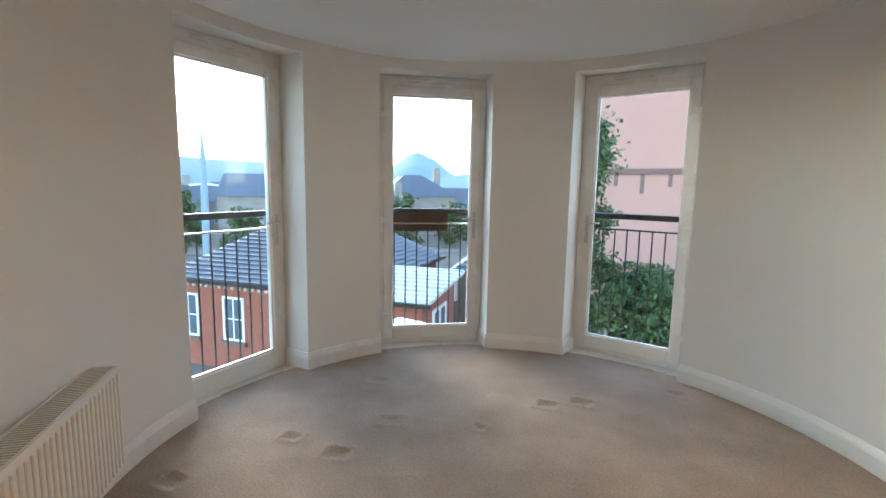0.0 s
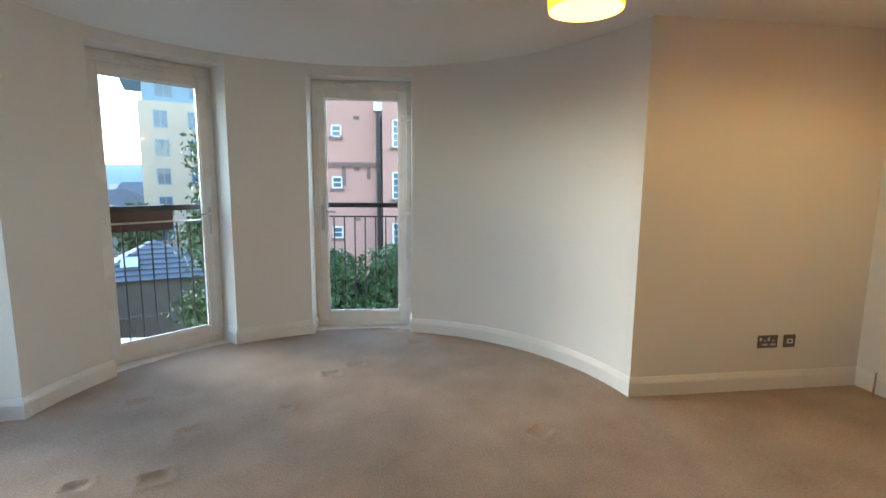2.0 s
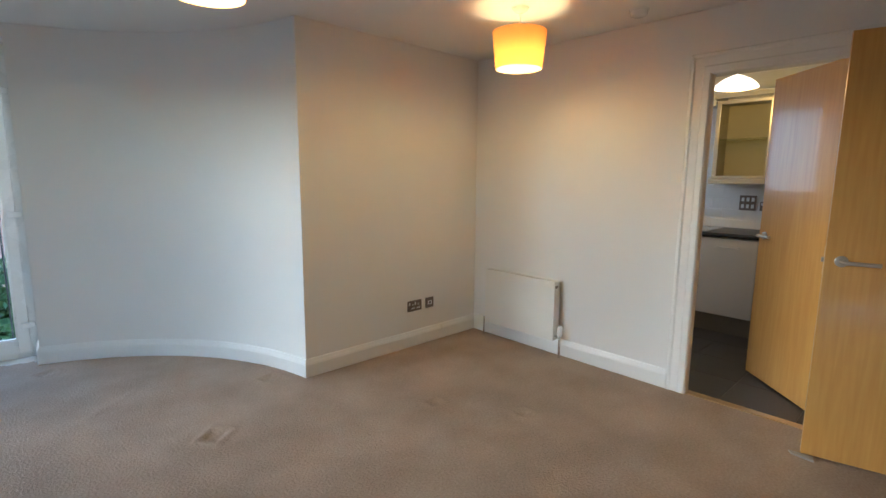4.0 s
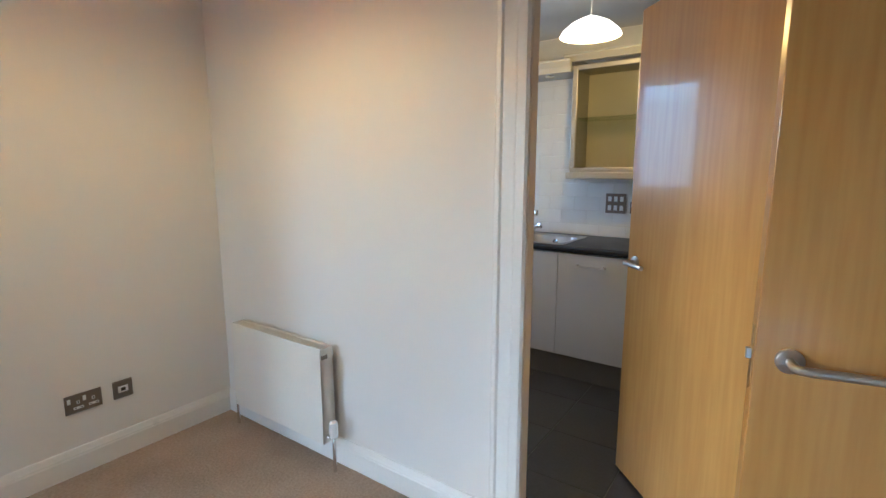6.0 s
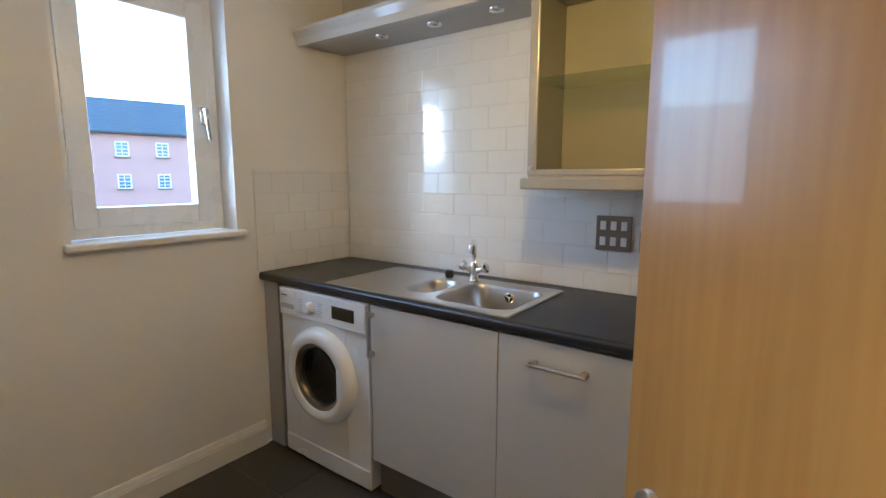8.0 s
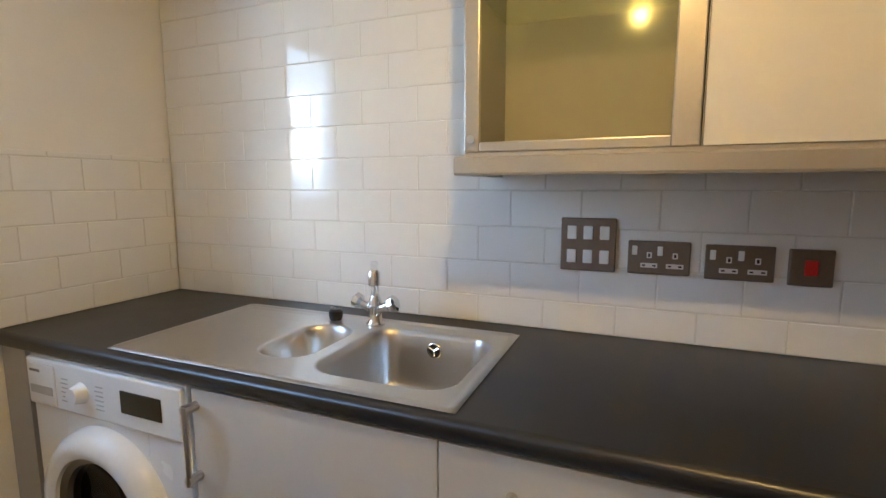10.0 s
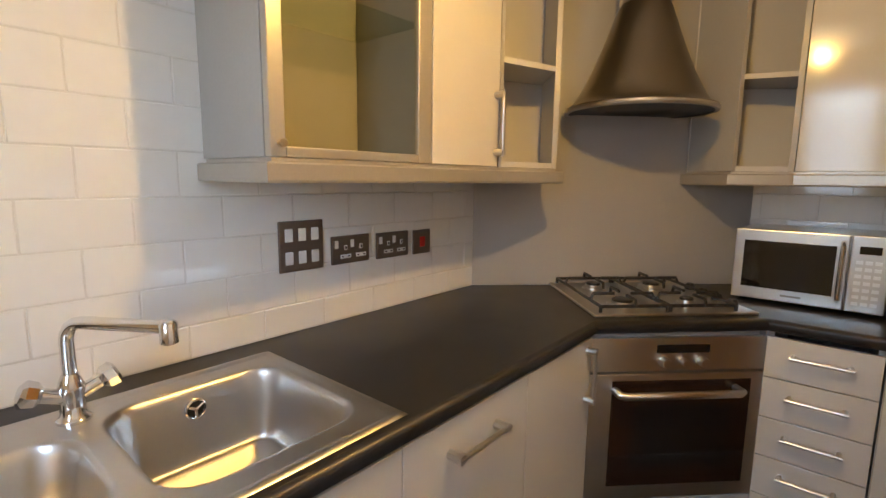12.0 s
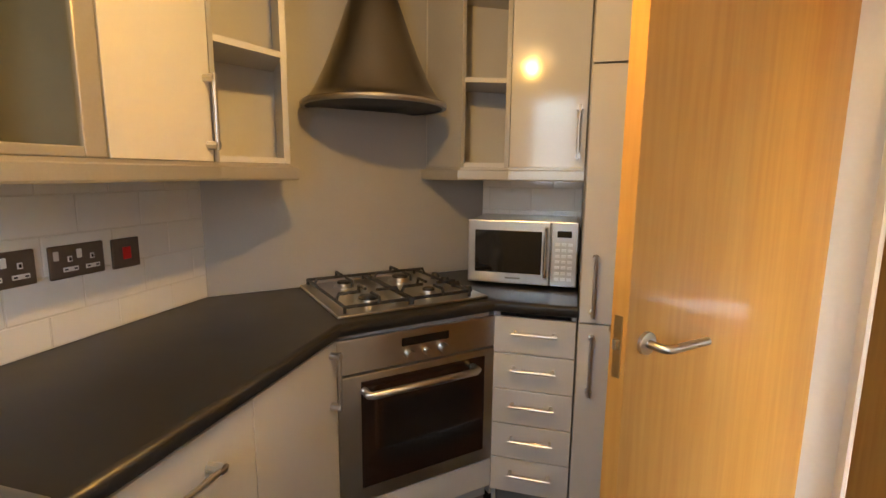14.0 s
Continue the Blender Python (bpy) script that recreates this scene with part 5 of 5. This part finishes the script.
def hip_roof(u, w, d, z0, rise, over, material_, hip, rows=0):
    """Hipped roof over a plan w by d centred on the thing, with overhang; rows of slate courses standing proud."""
    x, y = w / 2 + over, d / 2 + over
    r = max(0.01, x - hip)
    e = [(-x, -y, z0), (x, -y, z0), (x, y, z0), (-x, y, z0)]
    a, b = (-r, 0, z0 + rise), (r, 0, z0 + rise)
    own = quad_mesh([(e[0], e[1], b, a), (e[1], e[2], b), (e[2], e[3], a, b), (e[3], e[0], a), tuple(e)])
    if rows:
        for s in (-1, 1):
            for i in range(rows):
                t0, t1 = i / rows, (i + 1) / rows
                lo = [Vector((-x, s * y, z0)).lerp(Vector(a), t0), Vector((x, s * y, z0)).lerp(Vector(b), t0)]
                hi = [Vector((-x, s * y, z0)).lerp(Vector(a), t1), Vector((x, s * y, z0)).lerp(Vector(b), t1)]
                up = Vector((0, s * 0.02, 0.05))
                own.faces.new([own.verts.new(p) for p in (lo[0] + up, lo[1] + up, hi[1], hi[0])])
                own.faces.new([own.verts.new(p) for p in (lo[0], lo[1], lo[1] + up, lo[0] + up)])
        for s in (-1, 1):
            for i in range(rows):
                t0, t1 = i / rows, (i + 1) / rows
                tip = Vector(b if s > 0 else a)
                lo = [Vector((s * x, -y, z0)).lerp(tip, t0), Vector((s * x, y, z0)).lerp(tip, t0)]
                hi = [Vector((s * x, -y, z0)).lerp(tip, t1), Vector((s * x, y, z0)).lerp(tip, t1)]
                up = Vector((s * 0.02, 0, 0.05))
                own.faces.new([own.verts.new(p) for p in (lo[0] + up, lo[1] + up, hi[1], hi[0])])
    return part("roof", own, material_, u, local=True)


def facade_window(u, x, y, z, w, h, nx, ny, sill=True, frame=None):
    """Window on a face at y (facing -y) of the thing's own frame: frame, pane, bars and sill."""
    frame = frame or WHITE
    t = 0.09
    own = box(x - w / 2, x - w / 2 + t, y - 0.05, y + 0.06, z, z + h)
    box(x + w / 2 - t, x + w / 2, y - 0.05, y + 0.06, z, z + h, bm=own)
    box(x - w / 2, x + w / 2, y - 0.05, y + 0.06, z + h - t, z + h, bm=own)
    box(x - w / 2, x + w / 2, y - 0.05, y + 0.06, z, z + t, bm=own)
    for i in range(1, nx):
        xx = x - w / 2 + w * i / nx
        box(xx - 0.025, xx + 0.025, y - 0.04, y + 0.04, z + t, z + h - t, bm=own)
    for i in range(1, ny):
        zz = z + h * i / ny
        box(x - w / 2 + t, x + w / 2 - t, y - 0.04, y + 0.04, zz - 0.025, zz + 0.025, bm=own)
    f = part("window", own, frame, u, "white window frame", local=True)
    part("pane", box(x - w / 2 + 0.02, x + w / 2 - 0.02, y - 0.02, y + 0.02, z + 0.02, z + h - 0.02), PANE, f, local=True)
    if sill:
        part("sill", box(x - w / 2 - 0.1, x + w / 2 + 0.1, y - 0.16, y + 0.02, z - 0.16, z), STONE, f, local=True)


# pink rendered flats seen past the hedge
pb = thing("pink_flats", (0, 30, GZ), 0, "pink rendered block of flats with small white windows", "building")
part("wall", box(-7.2, 0.4, 0, 12, 0, 14), PINK, pb, local=True)
part("wall", box(0.75, 3.6, -0.9, 12, 0, 14), PINK, pb, local=True)
for s in (0,):
    part("band_course", box(-7.25, 0.42, -0.14, 0.05, 8.15, 8.45), STONE, pb, "weathered stone band", local=True)
part("downpipe", box(0.42, 0.66, -0.22, 0.1, 0, 11.6, 0.03), IRON, pb, "dark rainwater pipe", local=True)
part("hopper", box(0.24, 0.84, -0.5, 0.1, 11.4, 12.1, 0.05), WHITE, pb, "pale rainwater hopper", local=True)
for z in (9.9, 6.9, 3.9):
    facade_window(pb, -1.95, 0, z, 0.62, 0.72, 1, 2)
    part("vent_grille", box(-0.95, -0.6, -0.06, 0.02, z + 1.05, z + 1.25), STONE, pb, local=True)
    facade_window(pb, 1.85, -0.9, z - 0.6, 1.1, 1.6, 2, 4)
own = bmesh.new()
for i in range(5):
    x = -6 + i * 1.45
    box(x, x + 0.22, -0.03, 0.02, 7.45 - 0.4 * (i % 2), 8.15, bm=own)
part("stain", own, STONE, pb, "dark damp streaks below the band", local=True)

# pink houses behind the kitchen window
pk = thing("pink_terrace", (20, 53, GZ), -15, "pink rendered terrace with a blue slate roof", "building")
part("wall", box(-22, 26, 0, 9, 0, 11.8), PINK, pk, local=True)
x0, x1 = -22.5, 26.5
own = quad_mesh([((x0, -0.5, 11.6), (x1, -0.5, 11.6), (x1, 4.5, 15.2), (x0, 4.5, 15.2)), ((x0, 9.5, 11.6), (x1, 9.5, 11.6), (x1, 4.5, 15.2), (x0, 4.5, 15.2))])
for i in range(16):
    z = 11.6 + 3.6 * i / 16
    y = -0.5 + 5 * i / 16
    box(x0, x1, y - 0.03, y + 0.26, z + 0.0, z + 0.10, bm=own)
part("roof", own, SLATE, pk, "blue grey slate roof", local=True)
part("gutter", box(x0, x1, -0.62, -0.45, 11.45, 11.62), IRON, pk, local=True)
for i in range(14):
    for z in (9.4, 6.4, 3.4):
        facade_window(pk, -20 + i * 3.3, 0, z, 1.1, 1.35, 2, 4)

# red brick house with slate roof below the bay
rb = thing("brick_house", (-15.6, 16.4, GZ), 15, "red brick house with a hipped slate roof", "house")
part("wall", box(-4.0, 4.0, -4.6, 4.6, 0, 3.6), BRICK, rb, local=True)
hip_roof(rb, 8.0, 9.2, 3.6, 2.9, 0.3, SLATE, 4.28, rows=22)
part("gutter", box(-4.4, 4.4, -5.0, -4.88, 3.46, 3.6), IRON, rb, "dark eaves gutter", local=True)
part("gutter", box(4.28, 4.4, -4.86, 5.0, 3.46, 3.6), IRON, rb, "dark eaves gutter", local=True)
part("downpipe", tube([(3.7, -4.66, 0), (3.7, -4.66, 3.5)], 0.05, 8), IRON, rb, local=True)
own = bmesh.new()
for i in range(26):
    box(-3.95 + i * 0.31, -3.83 + i * 0.31, -4.66, -4.6, 3.24, 3.34, bm=own)
part("dentil_course", own, PALEROOF, rb, "pale dentils below the eaves", local=True)
for x in (-3.3, -1.1, 1.6):
    facade_window(rb, x, -4.6, 1.2, 1.0, 1.75, 2, 2)
ext = thing("brick_extension", (-9.33, 12.94, -5.5), 16, "brick outbuilding with a pale ribbed roof", "house")
part("wall", box(-0.7, 2.2, -1.6, 1.8, -0.5, 3.45), BRICK, ext, local=True)
own = quad_mesh([((-0.8, -1.9, 3.55), (2.5, -1.9, 3.55), (2.5, 2.1, 3.80), (-0.8, 2.1, 3.80)), ((-0.8, -1.9, 3.45), (2.5, -1.9, 3.45), (2.5, 2.1, 3.70), (-0.8, 2.1, 3.70)), ((-0.8, -1.9, 3.45), (2.5, -1.9, 3.45), (2.5, -1.9, 3.55), (-0.8, -1.9, 3.55)), ((2.5, -1.9, 3.45), (2.5, 2.1, 3.70), (2.5, 2.1, 3.80), (2.5, -1.9, 3.55))])
for i in range(9):
    y = -1.8 + 0.46 * i
    z = 3.55 + 0.25 * (y + 1.9) / 4.0
    box(-0.8, 2.5, y, y + 0.1, z, z + 0.07, bm=own)
part("roof", own, PALEROOF, ext, "pale ribbed sheet roof", local=True)
part("gutter", box(-0.85, 2.55, -2.0, -1.88, 3.38, 3.5), IRON, ext, local=True)
wf = box(2.19, 2.26, -0.7, -0.6, 1.7, 3.0)
box(2.19, 2.26, 0.6, 0.7, 1.7, 3.0, bm=wf)
box(2.19, 2.26, -0.05, 0.05, 1.8, 2.9, bm=wf)
box(2.19, 2.26, -0.6, 0.6, 2.9, 3.0, bm=wf)
box(2.19, 2.30, -0.8, 0.8, 1.6, 1.7, bm=wf)
wf = part("window", wf, WHITE, ext, "white window frame", local=True)
part("pane", box(2.195, 2.225, -0.6, 0.6, 1.7, 2.9), PANE, wf, local=True)

# slate pavilion, fence and yard wall
pv = thing("slate_pavilion", (-9.2, 22.5, GZ), 20, "low pavilion with a dark slate pyramid roof", "house")
part("wall", box(-2.0, 2.0, -2.0, 2.0, 0, 3.4), FENCE, pv, local=True)
hip_roof(pv, 4.0, 4.0, 3.4, 1.35, 0.35, SLATE, 2.34, rows=8)
own = quad_mesh([((-1.1, -1.75, 3.90), (-0.5, -1.75, 3.90), (-0.5, -1.2, 4.22), (-1.1, -1.2, 4.22))])
part("skylight", own, PALEROOF, pv, "pale roof light", local=True)
fe = thing("timber_fence", (-6.2, 17.0, GZ), 15, "tall weathered timber fence", "fence")
for i in range(26):
    part("board", box(-3.2 + i * 0.25, -2.97 + i * 0.25, -0.02, 0.02, 0, 2.9 + 0.04 * (i % 3)), FENCE, fe, local=True)
part("rail", box(-3.2, 3.3, 0.02, 0.07, 2.3, 2.4), FENCE, fe, local=True)

# buff flats with a blue top storey
tw = thing("buff_tower", (-19.1, 56.9, GZ), 22, "tall buff apartment block with a blue top storey", "building")
part("wall", box(-5, 12, -6, 6, 0, 14.6), BUFF, tw, local=True)
part("top_storey", box(-4.6, 12, -5.6, 5.6, 14.6, 17.2), BLUEWALL, tw, "blue glazed top storey", local=True)
part("roof", box(-6.6, 13, -7.2, 7, 17.2, 17.6, 0.1), BLUEWALL, tw, "flat overhanging roof", local=True)
for i in range(5):
    for z in (1.4, 4.1, 6.8, 9.5, 12.2):
        facade_window(tw, -3.2 + i * 2.9, -6, z, 1.2, 1.6, 2, 1, False, BLUEWALL)
    facade_window(tw, -2.8 + i * 2.9, -5.6, 15, 1.6, 1.7, 2, 1, False, BLUEWALL)


def foliage(count, shape, size, seed):
    """Many small leaf blades scattered through clumps."""
    rnd = random.Random(seed)
    vs, fs = [], []
    for _ in range(count):
        p = shape(rnd)
        n = Vector((rnd.gauss(0, 1), rnd.gauss(0, 1), rnd.gauss(0, 1) + 0.5)).normalized()
        a = n.orthogonal().normalized()
        a = Matrix.Rotation(rnd.uniform(0, 6.3), 3, n) @ a
        b = n.cross(a)
        s = size * rnd.uniform(0.6, 1.3)
        i = len(vs)
        vs += [p - a * s, p + b * s * 0.5 + n * s * 0.15, p + a * s, p - b * s * 0.5 + n * s * 0.15]
        fs += [(i, i + 1, i + 2), (i, i + 2, i + 3)]
    return vs, fs


def leaf_mesh(name, data, mat_, parent):
    me = bpy.data.meshes.new(name)
    me.from_pydata([tuple(v) for v in data[0]], [], data[1])
    me.materials.append(mat_)
    o = new(name, me)
    o.parent = parent
    PLACE[o.name] = PLACE[parent.name]
    return o


def tree(at, height, radius, crown0, label, seed, count, mat_=LEAF, leaf=0.11):
    t = thing("tree", at, 0, label, "tree")
    rnd = random.Random(seed)
    clumps = []
    for _ in range(80):
        h = rnd.uniform(crown0, height)
        f = (h - crown0) / (height - crown0)
        r = radius * (1.05 - 0.75 * f ** 1.4) * rnd.uniform(0.25, 0.95)
        a = rnd.uniform(0, 6.28)
        clumps.append((Vector((r * math.cos(a), r * math.sin(a), h)), rnd.uniform(0.28, 0.55) * radius * 0.55))
    own = tube([(0, 0, 0), (0.05, 0, height * 0.3), (-0.03, 0.05, height * 0.6), (0, 0, height * 0.92)], [0.17, 0.13, 0.08, 0.02], 10)
    for c, r in clumps[:14]:
        tube([(0, 0, max(0.5, c.z - 1.2)), tuple(c * 0.6 + Vector((0, 0, c.z * 0.35))), tuple(c)], [0.05, 0.03, 0.01], 6, own)
    part("trunk", own, BARK, t, local=True)

    def shape(rn):
        c, r = rn.choice(clumps)
        return c + Vector((rn.gauss(0, r * 0.55), rn.gauss(0, r * 0.55), rn.gauss(0, r * 0.5)))
    leaf_mesh("crown", foliage(count, shape, leaf, seed), mat_, t)
    return t


tree((-2.75, 12.6, GZ), 8.9, 1.7, 1.2, "slender green tree beside the pink flats", 3, 52000, leaf=0.075)
tree((-9.0, 33, GZ), 9.5, 3.0, 2.5, "green tree in front of the buff flats", 8, 6000, leaf=0.2)
hg = thing("hedge", (0.6, 13.2, GZ), 0, "dense clipped green hedge below the balcony", "hedge")
rh = random.Random(5)
lumps = [(Vector((rh.uniform(-2.6, 4.2), rh.uniform(-1.0, 1.2), rh.uniform(0.5, 5.25))), rh.uniform(0.3, 0.5)) for _ in range(260)]


def hedge_shape(rn):
    c, r = rn.choice(lumps)
    d = Vector((rn.gauss(0, 1), rn.gauss(0, 1), rn.gauss(0, 1))).normalized() * r * rn.uniform(0.75, 1.08)
    return c + d


leaf_mesh("leaves", foliage(90000, hedge_shape, 0.07, 6), LEAF2, hg)
own = bmesh.new()
for c, r in lumps:
    g = bmesh.ops.create_icosphere(own, subdivisions=1, radius=r * 0.4, matrix=Matrix.Translation(c))
part("inner_growth", own, LEAF2, hg, local=True)
own = bmesh.new()
for i in range(9):
    tube([(-2.3 + i * 0.8, 0, 0), (-2.2 + i * 0.8, 0.1, 2.5), (-2.4 + i * 0.8, 0, 4.6)], [0.07, 0.05, 0.02], 6, own)
part("stems", own, BARK, hg, local=True)

# street, wall and lamp column beyond the brick house
def strip(name, p, q, width, z, mat_, label, cat):
    a, b = Vector(p), Vector(q)
    n = Vector((-(b - a).y, (b - a).x)).normalized() * width / 2
    solo(name, prism([tuple(a - n), tuple(b - n), tuple(b + n), tuple(a + n)], GZ - 0.05, z), mat_, label, cat, "structure")


strip("road", (-70, 10), (-8, 70), 9, GZ + 0.02, ROAD, "pale wet road between the houses", "road")
strip("yard_wall", (-66, 14), (-14, 64), 0.4, GZ + 1.6, TOWN, "long stone yard wall beside the road", "wall")
lc = thing("lamp_column", (-33.26, 21.28, GZ), 0, "tall tapered grey street lamp column with twin arms", "street lamp")
part("column", tube([(0, 0, 0), (0, 0, 6), (0, 0, 9.3), (0, 0, 11.2)], [0.30, 0.26, 0.20, 0.02], 16), BLUEWALL, lc, local=True, smooth=True)
part("arm", tube([(-0.6, -0.8, 7.0), (0, 0, 7.1), (0.6, 0.8, 7.0)], 0.08, 10), WHITE, lc, local=True)
rn = random.Random(11)


def far_house(x, y, w, d, h, turn):
    hh = thing("far_house", (x, y, GZ), turn, "distant stone house with a slate roof", "house", "distant houses")
    part("wall", box(-w / 2, w / 2, -d / 2, d / 2, 0, h), TOWN, hh, local=True)
    hip_roof(hh, w, d, h, d * 0.36, 0.3, SLATE, rn.choice((0.4, d * 0.5)))
    for i in range(max(1, int(w / 3.2))):
        for z in [1.0 + 2.8 * s for s in range(max(1, int(h / 3)))]:
            facade_window(hh, -w / 2 + 1.6 + i * 3.1, -d / 2, z, 1.1, 1.4, 1, 2, False)
    part("chimney", box(w * 0.3, w * 0.3 + 1.0, -0.4, 0.4, h + d * 0.15, h + d * 0.36 + 1.2), TOWN, hh, local=True)


for i in range(17):
    ang = radians(8 + i * 4.6)
    dist = rn.uniform(58, 100)
    far_house(-dist * math.sin(ang), dist * math.cos(ang), rn.uniform(9, 17), rn.uniform(7, 9), rn.uniform(3.5, 5.5), math.degrees(ang) + rn.uniform(-20, 20))
for i in range(9):
    ang = radians(24 + i * 6)
    dist = rn.uniform(44, 58)
    tree((-dist * math.sin(ang), dist * math.cos(ang), GZ), rn.uniform(4, 6), 2.4, 1.0, "small tree among the distant houses", 20 + i, 1300, leaf=0.32)

# hills, their distance haze carried by the material's colour
def hill(name, bearing, spread, dist, height, seed, peak=None):
    own = bmesh.new()
    n = 60
    rows = []
    for j in range(5):
        f = j / 4
        row = []
        for i in range(n + 1):
            a = radians(bearing - spread + 2 * spread * i / n)
            e = 0.75 + 0.25 * math.sin(math.pi * i / n) + 0.12 * noise.noise((i * 0.16, seed, 0))
            h = height * e * math.sin(math.pi * min(i, n - i) / n * 1.0) ** 0.35
            if peak:
                h += peak * math.exp(-((i / n - 0.5) / 0.16) ** 2) + 0.4 * peak * math.exp(-((i / n - 0.33) / 0.12) ** 2)
            d = dist * (0.82 + 0.18 * f)
            row.append(own.verts.new((-d * math.sin(a), d * math.cos(a), GZ + h * f ** 0.7)))
        rows.append(row)
    for q, r in zip(rows, rows[1:]):
        for i in range(n):
            own.faces.new((q[i], q[i + 1], r[i + 1], r[i]))
    solo(name, own, HAZED_HILL, "hill on the horizon with blue haze put into its colour", "hill", "structure", smooth=True)


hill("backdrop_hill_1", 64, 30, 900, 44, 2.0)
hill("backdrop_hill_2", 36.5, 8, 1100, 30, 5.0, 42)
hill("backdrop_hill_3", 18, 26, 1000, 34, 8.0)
